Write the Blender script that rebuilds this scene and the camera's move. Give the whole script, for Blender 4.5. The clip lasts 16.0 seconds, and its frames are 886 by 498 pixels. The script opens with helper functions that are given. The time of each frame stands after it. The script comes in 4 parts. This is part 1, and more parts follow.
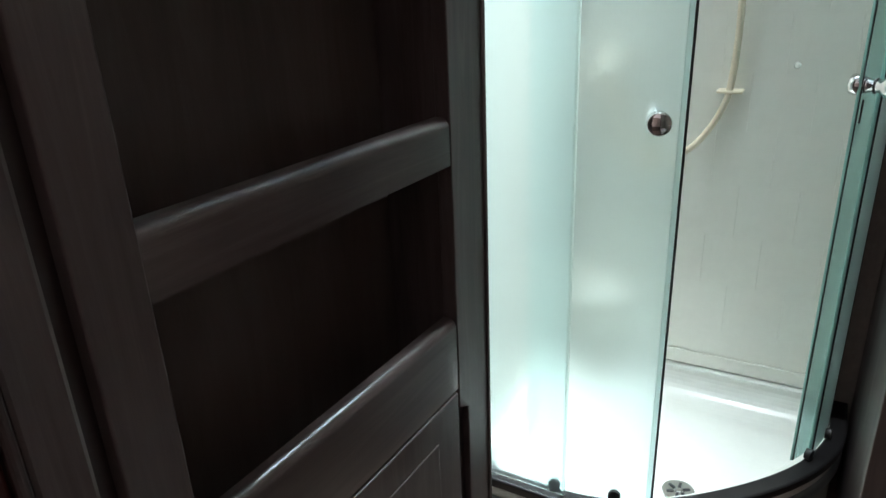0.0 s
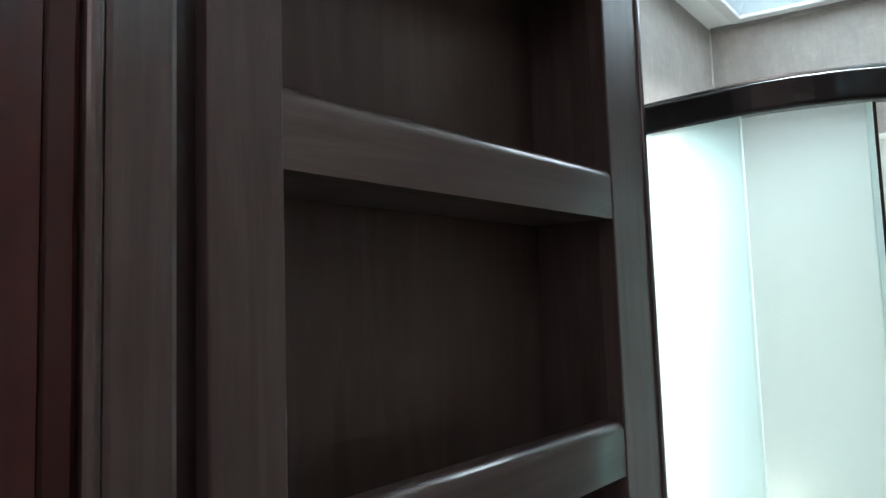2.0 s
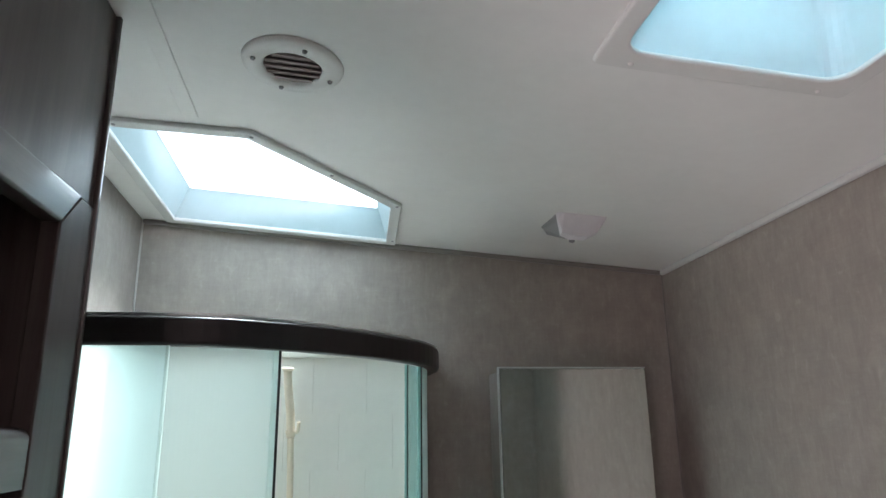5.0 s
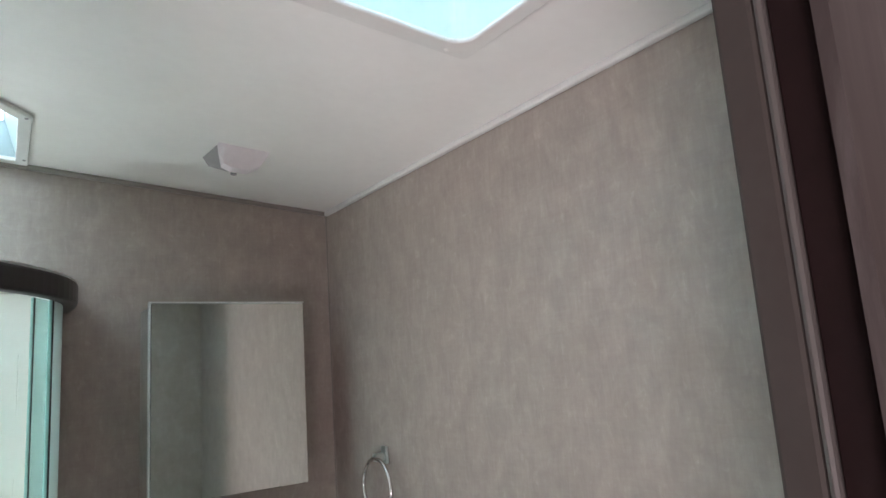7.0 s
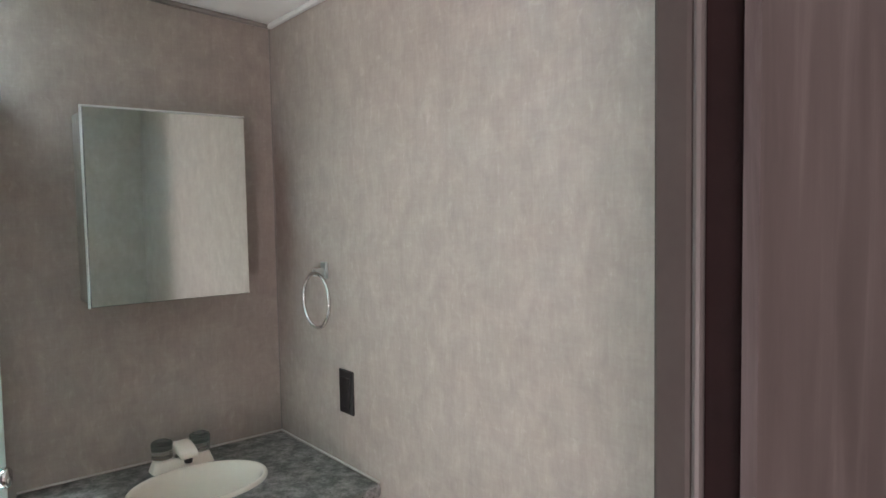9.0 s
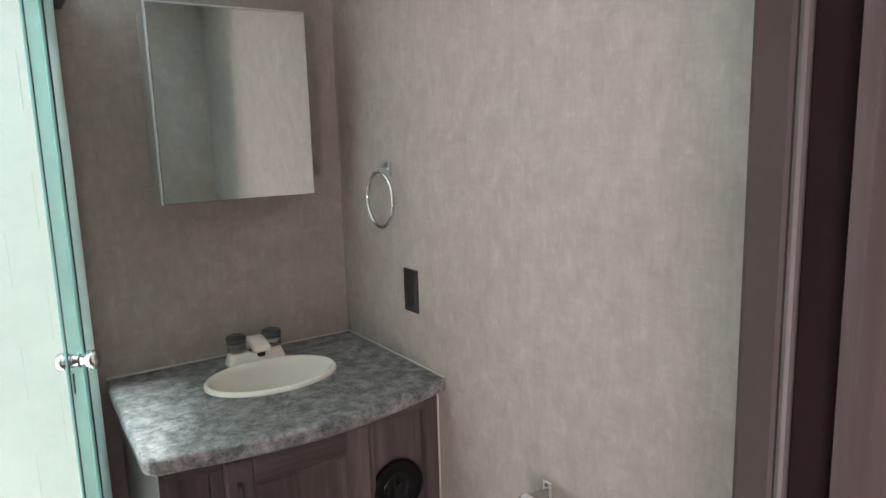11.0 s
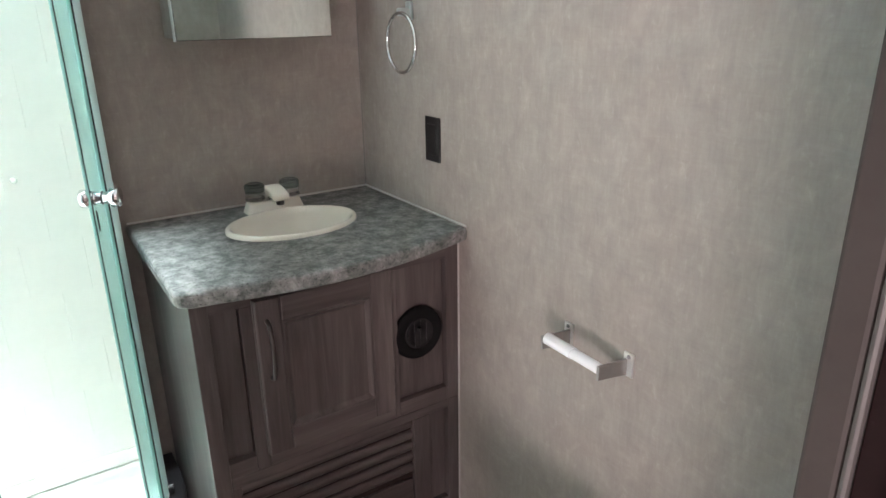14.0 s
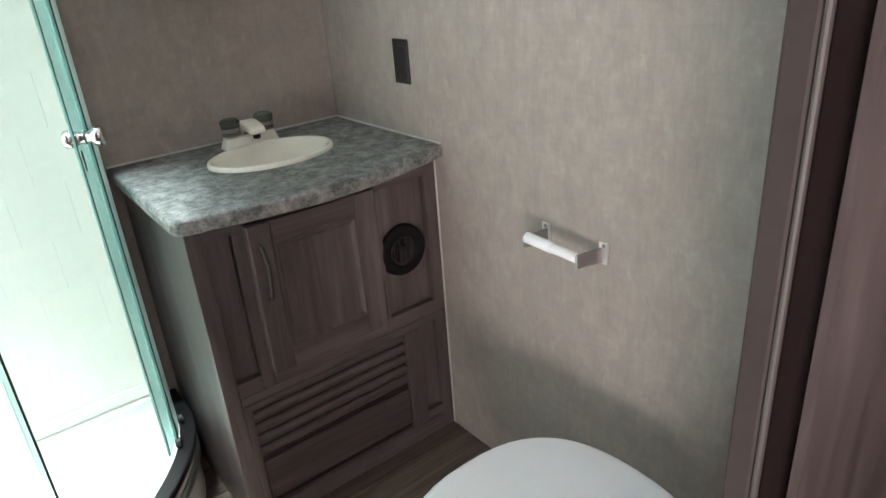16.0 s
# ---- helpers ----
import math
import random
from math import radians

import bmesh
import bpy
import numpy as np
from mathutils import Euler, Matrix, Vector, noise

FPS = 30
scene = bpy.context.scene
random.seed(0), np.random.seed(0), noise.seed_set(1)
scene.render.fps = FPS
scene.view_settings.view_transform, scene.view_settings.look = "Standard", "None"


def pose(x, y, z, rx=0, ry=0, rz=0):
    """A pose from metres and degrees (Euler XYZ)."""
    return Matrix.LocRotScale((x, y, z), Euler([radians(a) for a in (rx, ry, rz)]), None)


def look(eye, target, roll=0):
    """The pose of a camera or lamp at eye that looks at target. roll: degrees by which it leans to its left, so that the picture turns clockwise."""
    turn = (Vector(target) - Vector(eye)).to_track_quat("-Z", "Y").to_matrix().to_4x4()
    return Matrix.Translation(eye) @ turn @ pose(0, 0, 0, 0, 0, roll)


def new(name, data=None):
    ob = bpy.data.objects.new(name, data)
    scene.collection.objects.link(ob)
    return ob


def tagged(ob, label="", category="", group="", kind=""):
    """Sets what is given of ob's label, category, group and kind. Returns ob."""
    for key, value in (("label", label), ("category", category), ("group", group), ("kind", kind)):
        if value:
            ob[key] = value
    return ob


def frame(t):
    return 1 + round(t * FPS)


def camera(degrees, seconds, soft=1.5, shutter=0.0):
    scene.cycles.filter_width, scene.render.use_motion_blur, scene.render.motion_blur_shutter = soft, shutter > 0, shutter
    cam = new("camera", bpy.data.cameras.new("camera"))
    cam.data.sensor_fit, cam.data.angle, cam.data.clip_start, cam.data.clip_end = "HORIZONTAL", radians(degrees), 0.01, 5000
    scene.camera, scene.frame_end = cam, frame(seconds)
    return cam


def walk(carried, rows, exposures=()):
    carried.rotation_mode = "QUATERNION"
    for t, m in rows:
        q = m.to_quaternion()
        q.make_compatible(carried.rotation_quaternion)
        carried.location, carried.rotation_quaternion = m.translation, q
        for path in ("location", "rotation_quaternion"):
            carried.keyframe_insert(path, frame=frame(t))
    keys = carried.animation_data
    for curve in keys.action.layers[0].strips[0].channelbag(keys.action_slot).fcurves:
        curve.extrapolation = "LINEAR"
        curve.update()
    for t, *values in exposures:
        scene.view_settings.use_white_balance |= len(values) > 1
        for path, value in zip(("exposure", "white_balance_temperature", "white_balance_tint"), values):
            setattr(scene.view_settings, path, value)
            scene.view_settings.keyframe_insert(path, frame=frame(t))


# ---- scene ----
cam = camera(67.0, 16.0, soft=1.5)
PATH = [
    (0, (-0.753, -1.598, 1.173), (-1.691, 0.012, 0.446), -2.4),
    (0.5, (-0.767, -1.587, 1.211), (-1.876, -0.031, 0.619), -1.9),
    (1, (-0.788, -1.576, 1.301), (-2.007, -0.008, 1.06), -2.3),
    (1.5, (-0.798, -1.571, 1.364), (-2.103, -0.056, 1.371), -2.4),
    (2, (-0.809, -1.578, 1.423), (-2.104, -0.063, 1.59), -1.9),
    (2.5, (-0.81, -1.592, 1.45), (-2.008, -0.006, 1.665), -1.9),
    (3, (-0.81, -1.598, 1.489), (-1.731, 0.16, 1.736), -1.2),
    (3.5, (-0.832, -1.603, 1.535), (-1.394, 0.277, 1.922), -1.8),
    (4, (-0.835, -1.609, 1.542), (-1.194, 0.3, 2.017), -0.8),
    (4.5, (-0.845, -1.618, 1.551), (-0.858, 0.316, 2.06), -0.1),
    (5, (-0.854, -1.619, 1.555), (-0.54, 0.287, 2.072), -0.8),
    (5.2, (-0.851, -1.622, 1.554), (-0.435, 0.264, 2.075), -0.9),
    (7.3, (-0.807, -1.66, 1.496), (0.447, -0.127, 1.778), -4.2),
    (7.5, (-0.82, -1.651, 1.486), (0.494, -0.16, 1.715), -4.0),
    (8, (-0.814, -1.654, 1.473), (0.613, -0.255, 1.552), -2.1),
    (8.5, (-0.805, -1.667, 1.43), (0.606, -0.249, 1.407), -2.0),
    (9, (-0.797, -1.679, 1.459), (0.47, -0.136, 1.338), -1.0),
    (9.2, (-0.772, -1.685, 1.445), (0.462, -0.116, 1.32), -1.4),
    (11.3, (-0.791, -1.663, 1.374), (0.293, -0.03, 0.979), -1.4),
    (11.5, (-0.789, -1.665, 1.361), (0.289, -0.04, 0.921), -1.4),
    (12, (-0.792, -1.668, 1.355), (0.248, -0.032, 0.863), -1.9),
    (12.5, (-0.802, -1.654, 1.354), (0.202, -0.01, 0.818), -1.8),
    (13, (-0.815, -1.641, 1.34), (0.203, -0.018, 0.766), -0.9),
    (13.5, (-0.821, -1.627, 1.321), (0.216, -0.037, 0.692), -0.7),
    (14, (-0.832, -1.63, 1.314), (0.213, -0.062, 0.644), -0.8),
    (14.5, (-0.823, -1.673, 1.33), (0.205, -0.109, 0.625), -1.4),
    (15, (-0.793, -1.7, 1.322), (0.279, -0.177, 0.592), 0.3),
    (15.5, (-0.804, -1.694, 1.297), (0.236, -0.169, 0.526), -1.5),
    (16, (-0.91, -1.685, 1.276), (0.173, -0.218, 0.454), -4.5),
]
EXPOSURE = [(0, -0.5, 6500, 12), (0.5, -0.5, 6500, 12), (1, -0.28, 6450, 12), (2, 0.15, 6350, 14), (2.5, 0.34, 6350, 15), (3.5, 0.2, 6400, 14), (5, -0.18, 6400, 14),
            (7.5, 0.62, 6450, 14), (8.2, 0.75, 6500, 13), (9, 0.9, 6500, 13), (11.5, 0.85, 6540, 15), (13, 0.92, 6530, 15), (14.5, 1.0, 6500, 12), (15, 1.15, 6500, 13), (15.5, 1.05, 6500, 11), (16, 0.9, 6500, 9)]
walk(cam, [(t, look(eye, target, roll)) for t, eye, target, roll in PATH], EXPOSURE)

# ---- light ----
world = bpy.data.worlds.new("sky")
scene.world = world
world.use_nodes = True
_wn = world.node_tree.nodes
_sky = _wn.new("ShaderNodeTexSky")
_sky.sky_type = 'NISHITA'
_sky.sun_disc = False
_sky.sun_elevation = radians(77)
_sky.sun_rotation = radians(95)
_wn["Background"].inputs["Strength"].default_value = 0.15
world.node_tree.links.new(_sky.outputs[0], _wn["Background"].inputs["Color"])

sun_data = bpy.data.lights.new("sun", 'SUN')
sun_data.energy, sun_data.angle, sun_data.color = 5.0, radians(12), (1.0, 0.96, 0.9)
sun = new("sun", sun_data)
sun.matrix_world = look((0, 0, 0), (-0.22, 0.02, -1.0))


def area_lamp(name, m, sx, sy, watts, color):
    data = bpy.data.lights.new(name, 'AREA')
    data.shape, data.size, data.size_y, data.energy, data.color = 'RECTANGLE', sx, sy, watts, color
    ob = new(name, data)
    ob.matrix_world = m
    return ob


area_lamp("skylight_daylight", pose(-0.84, 0.06, 3.45), 0.55, 0.5, 390, (0.84, 0.97, 1.0))
area_lamp("hatch_daylight", pose(-0.37, -1.10, 2.26), 0.30, 0.32, 80.0, (1.0, 0.85, 0.89))
area_lamp("window_daylight", pose(-2.07, -2.68, 0.66, 138, 0, -90), 0.76, 0.95, 43, (1.0, 0.85, 0.86))


# ---- materials ----
def mat(name, color, rough=0.5, metal=0.0, **extra):
    m = bpy.data.materials.new(name)
    m.use_nodes = True
    b = m.node_tree.nodes["Principled BSDF"]
    b.inputs["Base Color"].default_value = (*color, 1)
    b.inputs["Roughness"].default_value = rough
    b.inputs["Metallic"].default_value = metal
    for key, value in extra.items():
        b.inputs[key.replace("_", " ")].default_value = value
    return m


def node(m, kind, **values):
    n = m.node_tree.nodes.new(kind)
    for key, value in values.items():
        n.inputs[key.replace("_", " ")].default_value = value
    return n


def link(m, a, b):
    m.node_tree.links.new(a, b)


def coords(m, scale=(1, 1, 1), turn=(0, 0, 0)):
    tc = node(m, "ShaderNodeTexCoord")
    mp = node(m, "ShaderNodeMapping", Scale=scale, Rotation=turn)
    link(m, tc.outputs["Object"], mp.inputs["Vector"])
    return mp.outputs["Vector"]


def noise_tex(m, vec, scale, detail=4, rough=0.6, distort=0.0):
    n = node(m, "ShaderNodeTexNoise", Scale=scale, Detail=detail, Roughness=rough, Distortion=distort)
    link(m, vec, n.inputs["Vector"])
    return n.outputs["Fac"]


def ramp(m, fac, stops):
    r = m.node_tree.nodes.new("ShaderNodeValToRGB")
    el = r.color_ramp.elements
    while len(el) < len(stops):
        el.new(0.5)
    for e, (p, c) in zip(el, stops):
        e.position, e.color = p, (*c, 1)
    link(m, fac, r.inputs["Fac"])
    return r.outputs["Color"]


def mix(m, a, b, fac, blend='MIX'):
    n = m.node_tree.nodes.new("ShaderNodeMix")
    n.data_type, n.blend_type = 'RGBA', blend
    for sock, v in ((n.inputs[0], fac), (n.inputs[6], a), (n.inputs[7], b)):
        if isinstance(v, (int, float)):
            sock.default_value = v
        elif isinstance(v, tuple):
            sock.default_value = (*v, 1)
        else:
            link(m, v, sock)
    return n.outputs[2]


def bump(m, height, strength=0.2, dist=0.002):
    n = node(m, "ShaderNodeBump", Strength=strength, Distance=dist)
    link(m, height, n.inputs["Height"])
    link(m, n.outputs["Normal"], m.node_tree.nodes["Principled BSDF"].inputs["Normal"])


def setcol(m, col, key="Base Color"):
    link(m, col, m.node_tree.nodes["Principled BSDF"].inputs[key])


def wood(name, dark, mid, light, axis='z', rough=0.42, streak=26.0, coat=0.32):
    m = mat(name, mid, rough, Coat_Weight=coat, Coat_Roughness=0.2 if coat < 0.5 else 0.08, Coat_IOR=1.5 if coat < 0.5 else 1.9)
    sc = {'z': (streak, streak, 1.6), 'x': (1.6, streak, streak), 'y': (streak, 1.6, streak)}[axis]
    sc2 = tuple(v * 0.18 if v > 2 else 0.5 for v in sc)
    fine = noise_tex(m, coords(m, sc), 2.2, 6, 0.7, 0.6)
    broad = noise_tex(m, coords(m, sc2), 2.0, 3, 0.5, 1.2)
    c1 = ramp(m, fine, [(0.28, dark), (0.52, mid), (0.75, light)])
    c2 = ramp(m, broad, [(0.35, dark), (0.6, mid), (0.72, light)])
    setcol(m, mix(m, c1, c2, 0.5))
    bump(m, fine, 0.12, 0.0008)
    rr = node(m, "ShaderNodeMapRange", To_Min=rough - 0.08, To_Max=rough + 0.12)
    link(m, fine, rr.inputs["Value"])
    setcol(m, rr.outputs["Result"], "Roughness")
    return m


def wallpaper():
    m = mat("taupe_wallpaper", (0.37, 0.328, 0.292), 0.6)
    broad = noise_tex(m, coords(m), 2.6, 3, 0.5)
    blotch = noise_tex(m, coords(m, (1, 1, 0.75)), 20, 7, 0.68, 0.5)
    warp = noise_tex(m, coords(m, (110, 110, 16)), 1.0, 4, 0.65, 0.8)
    weft = noise_tex(m, coords(m, (20, 20, 130)), 1.0, 4, 0.65, 0.8)
    fleck = noise_tex(m, coords(m, (1, 1, 0.6)), 62, 3, 0.6, 0.6)
    weave = mix(m, warp, weft, 0.4)
    c0 = ramp(m, broad, [(0.35, (0.338, 0.312, 0.284)), (0.62, (0.405, 0.350, 0.314))])
    c1 = ramp(m, blotch, [(0.34, (0.272, 0.241, 0.217)), (0.52, (0.355, 0.315, 0.282)), (0.68, (0.445, 0.397, 0.357))])
    c2 = ramp(m, weave, [(0.38, (0.28, 0.249, 0.224)), (0.5, (0.36, 0.319, 0.285)), (0.62, (0.46, 0.412, 0.372))])
    c3 = ramp(m, fleck, [(0.42, (0.325, 0.289, 0.26)), (0.6, (0.36, 0.32, 0.289)), (0.7, (0.53, 0.482, 0.44))])
    setcol(m, mix(m, mix(m, mix(m, c1, c2, 0.34), c3, 0.24), c0, 0.15))
    bump(m, mix(m, weave, fleck, 0.5), 0.1, 0.0005)
    return m


def stone_laminate():
    m = mat("grey_stone_laminate", (0.26, 0.27, 0.26), 0.5)
    big = noise_tex(m, coords(m), 30, 5, 0.62, 0.2)
    small = noise_tex(m, coords(m), 110, 5, 0.7, 0.3)
    speck = noise_tex(m, coords(m), 210, 3, 0.6)
    c1 = ramp(m, big, [(0.38, (0.06, 0.073, 0.066)), (0.46, (0.14, 0.152, 0.144)), (0.54, (0.24, 0.244, 0.236)), (0.63, (0.39, 0.378, 0.372))])
    c2 = ramp(m, small, [(0.36, (0.05, 0.058, 0.054)), (0.48, (0.17, 0.178, 0.171)), (0.58, (0.31, 0.306, 0.298)), (0.68, (0.48, 0.465, 0.455))])
    c3 = mix(m, c1, c2, 0.36)
    dots = ramp(m, speck, [(0.32, (0.22, 0.22, 0.22)), (0.4, (1, 1, 1))])
    setcol(m, mix(m, c3, dots, 1.0, 'MULTIPLY'))
    return m


def plain(name, color, rough, scale=8.0, amount=0.08, metal=0.0, relief=0.0):
    """A surface with faint soiling at two scales."""
    m = mat(name, color, rough, metal)
    a = noise_tex(m, coords(m), scale, 4, 0.6)
    b = noise_tex(m, coords(m), scale * 9, 3, 0.6)
    lo = tuple(c * (1 - amount) for c in color)
    hi = tuple(min(1, c * (1 + amount)) for c in color)
    setcol(m, mix(m, ramp(m, a, [(0.35, lo), (0.65, hi)]), ramp(m, b, [(0.3, lo), (0.7, hi)]), 0.4))
    if relief:
        bump(m, b, relief, 0.001)
    return m


M_WALL = wallpaper()
M_WOOD = wood("greybrown_wood_grain", (0.042, 0.031, 0.03), (0.104, 0.082, 0.079), (0.19, 0.156, 0.15))
M_WOOD_H = wood("greybrown_wood_grain_level", (0.042, 0.031, 0.03), (0.104, 0.082, 0.079), (0.19, 0.156, 0.15), 'x', 0.32)
M_GLOSSV = wood("glossy_edge_wood_grain", (0.03, 0.022, 0.022), (0.07, 0.053, 0.052), (0.13, 0.104, 0.1), rough=0.3, coat=0.9)
M_RAIL = wood("glossy_rail_wood_grain", (0.042, 0.031, 0.03), (0.104, 0.082, 0.079), (0.19, 0.156, 0.15), 'x', 0.3, coat=0.8)
M_BACKWOOD = wood("brown_shelf_back", (0.04, 0.026, 0.022), (0.088, 0.064, 0.055), (0.15, 0.118, 0.104), streak=14)
# for dark joints, and for sheets that stand in for shade in the vanity
M_GAPDARK = wood("dark_red_brown_joint_shade", (0.016, 0.008, 0.0075), (0.026, 0.014, 0.013), (0.038, 0.022, 0.02))
M_RED = wood("dark_red_panel", (0.044, 0.006, 0.005), (0.062, 0.0095, 0.0075), (0.08, 0.013, 0.011))
M_DOOR = wood("mauve_grey_door_grain", (0.034, 0.027, 0.026), (0.074, 0.062, 0.06), (0.15, 0.132, 0.129), streak=16, coat=0.04)
M_CEIL = plain("white_ceiling_panel", (0.88, 0.88, 0.86), 0.5, 5, 0.03)
M_COUNTER = stone_laminate()
M_SURROUND = plain("glossy_white_plastic", (0.8, 0.795, 0.735), 0.25, 6, 0.03)
M_PAN = plain("white_shower_pan", (0.74, 0.75, 0.71), 0.28, 7, 0.03)
M_CREAM = plain("cream_plastic", (0.86, 0.815, 0.72), 0.18, 12, 0.02)
M_HOSE = plain("ivory_plastic", (0.72, 0.64, 0.5), 0.3, 20, 0.05)
M_WHITE = plain("white_plastic", (0.8, 0.8, 0.78), 0.4, 20, 0.03)
M_BRIGHT = plain("bright_white_plastic", (0.88, 0.88, 0.9), 0.4, 20, 0.02)
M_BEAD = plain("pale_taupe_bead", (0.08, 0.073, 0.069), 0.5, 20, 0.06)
# one fitting's plastic twice: pinkish as lit, grey as in shade
M_FITLIT = plain("lit_fitting_plastic", (0.8, 0.77, 0.8), 0.4, 20, 0.04)
M_FITSHADE = plain("shaded_fitting_plastic", (0.32, 0.32, 0.33), 0.5, 20, 0.05)
M_POST = plain("pale_anodised_profile", (0.52, 0.53, 0.51), 0.35, 30, 0.06, 0.25)
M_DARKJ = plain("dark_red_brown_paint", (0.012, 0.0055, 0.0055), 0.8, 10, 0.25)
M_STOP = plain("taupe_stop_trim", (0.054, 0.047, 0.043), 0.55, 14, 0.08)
M_TRIMW = plain("white_trim", (0.68, 0.69, 0.68), 0.4, 20, 0.04)
M_GREYTRIM = plain("taupe_trim", (0.13, 0.11, 0.102), 0.4, 14, 0.1)
M_LIGHTEDGE = plain("pale_trim_bead", (0.27, 0.25, 0.235), 0.3, 20, 0.06)
M_BLACK = plain("black_enamel", (0.014, 0.013, 0.014), 0.3, 30, 0.2)
M_BLACKM = plain("black_plastic", (0.02, 0.02, 0.021), 0.45, 30, 0.2)
M_GREYPL = plain("grey_plastic", (0.3, 0.3, 0.31), 0.5, 30, 0.1)
M_VENTIN = plain("brown_vent_plastic", (0.3, 0.245, 0.235), 0.5, 30, 0.15)
M_CHROME = plain("chrome", (0.74, 0.74, 0.75), 0.07, 30, 0.03, 1.0)
M_ALU = plain("bright_aluminium", (0.62, 0.66, 0.66), 0.28, 30, 0.05, 1.0)
M_MIRROR = plain("mirror_silver", (0.78, 0.82, 0.8), 0.03, 3, 0.01, 1.0)
M_FROST = mat("frosted_glass", (0.83, 0.96, 0.965), 0.35, Transmission_Weight=1.0, IOR=1.3)
M_GLASS = mat("green_tinted_glass", (0.6, 0.84, 0.81), 0.2, Transmission_Weight=0.85, IOR=1.12)
M_PALEPANE = mat("pale_hazy_glass", (0.84, 0.93, 0.91), 0.3, Transmission_Weight=0.55, IOR=1.15)
M_GEDGE = mat("green_glass_edge", (0.35, 0.62, 0.57), 0.2)
M_PALEEDGE = mat("pale_glass_edge", (0.8, 0.9, 0.88), 0.4, Transmission_Weight=0.9, IOR=1.2)
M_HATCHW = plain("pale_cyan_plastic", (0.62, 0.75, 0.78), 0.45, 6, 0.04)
# white plastic, its colour darkened to hold back the light near the dome
M_SHAFT = plain("dimmed_bluish_white_shaft", (0.42, 0.53, 0.56), 0.5, 6, 0.04)
M_SMOKE = mat("smoked_acrylic", (0.27, 0.34, 0.33), 0.05, Transmission_Weight=0.92, IOR=1.45)
M_DOME = mat("milky_acrylic", (0.5, 0.53, 0.54), 0.35)
_t = node(M_DOME, "ShaderNodeBsdfTranslucent", Color=(0.22, 0.24, 0.25, 1))
_x = node(M_DOME, "ShaderNodeMixShader", Fac=0.85)
link(M_DOME, M_DOME.node_tree.nodes["Principled BSDF"].outputs[0], _x.inputs[1])
link(M_DOME, _t.outputs[0], _x.inputs[2])
link(M_DOME, _x.outputs[0], M_DOME.node_tree.nodes["Material Output"].inputs["Surface"])
M_CORNER = plain("pale_sealant", (0.62, 0.6, 0.57), 0.45, 20, 0.08)
M_SATIN = plain("satin_metal", (0.8, 0.78, 0.76), 0.32, 40, 0.05, 0.85)
M_CLEAR = mat("clear_acrylic", (0.9, 0.92, 0.91), 0.08, Transmission_Weight=0.95, IOR=1.3)
M_FLANGE = plain("matt_black_plastic", (0.008, 0.0075, 0.008), 0.75, 30, 0.2)
for _m in (M_DARKJ, M_STOP, M_DOOR, M_FLANGE):
    _m.node_tree.nodes["Principled BSDF"].inputs["Specular IOR Level"].default_value = 0.15
M_LID = mat("cyan_milky_acrylic", (0.4, 0.55, 0.58), 0.35)
_t = node(M_LID, "ShaderNodeBsdfTranslucent", Color=(0.2, 0.28, 0.295, 1))
_x = node(M_LID, "ShaderNodeMixShader", Fac=0.85)
link(M_LID, M_LID.node_tree.nodes["Principled BSDF"].outputs[0], _x.inputs[1])
link(M_LID, _t.outputs[0], _x.inputs[2])
link(M_LID, _x.outputs[0], M_LID.node_tree.nodes["Material Output"].inputs["Surface"])
M_BRONZE = plain("dark_bronze", (0.035, 0.026, 0.024), 0.35, 40, 0.15)
M_ARM = plain("brushed_nickel", (0.4, 0.385, 0.375), 0.3, 60, 0.06, 1.0)
M_FLOORBASE = plain("floor_underlay", (0.05, 0.038, 0.03), 0.7)


def plank_material():
    m = mat("brown_vinyl_plank", (0.12, 0.09, 0.07), 0.5)
    info = node(m, "ShaderNodeObjectInfo")
    fine = noise_tex(m, coords(m, (2.2, 40, 40)), 2.0, 6, 0.7, 0.8)
    c = ramp(m, fine, [(0.3, (0.06, 0.042, 0.033)), (0.52, (0.13, 0.098, 0.078)), (0.75, (0.21, 0.17, 0.14))])
    tint = ramp(m, info.outputs["Random"], [(0.0, (0.6, 0.58, 0.56)), (1.0, (1.25, 1.22, 1.2))])
    setcol(m, mix(m, c, tint, 1.0, 'MULTIPLY'))
    bump(m, fine, 0.15, 0.001)
    return m


M_PLANK = plank_material()


# ---- helpers ----
def origin_of(ob):
    m = Matrix.Identity(4)
    while ob:
        m = ob.matrix_basis @ m
        ob = ob.parent
    return m


def thing(name, m, label="", category="", group="", kind=""):
    ob = new(name)
    ob.empty_display_size = 0.05
    ob.matrix_basis = m if isinstance(m, Matrix) else Matrix.Translation(m)
    return tagged(ob, label, category, group, kind)


def part(name, bm, material, parent, label="", local=False, smooth=False):
    """One mesh under a thing or part; built in world coordinates, or in the thing's own with local."""
    if not local and parent:
        bmesh.ops.transform(bm, matrix=origin_of(parent).inverted(), verts=bm.verts)
    me = bpy.data.meshes.new(name)
    bmesh.ops.recalc_face_normals(bm, faces=bm.faces)
    bm.to_mesh(me)
    bm.free()
    for f in me.polygons:
        f.use_smooth = smooth
    for m in (material if isinstance(material, list) else [material]):
        me.materials.append(m)
    ob = new(name, me)
    if parent:
        ob.parent = parent
    if label:
        ob["label"] = label
    return ob


def solid(name, bm, material, label, category, kind="", smooth=False, group=""):
    return tagged(part(name, bm, material, None, label, smooth=smooth), "", category, group, kind)


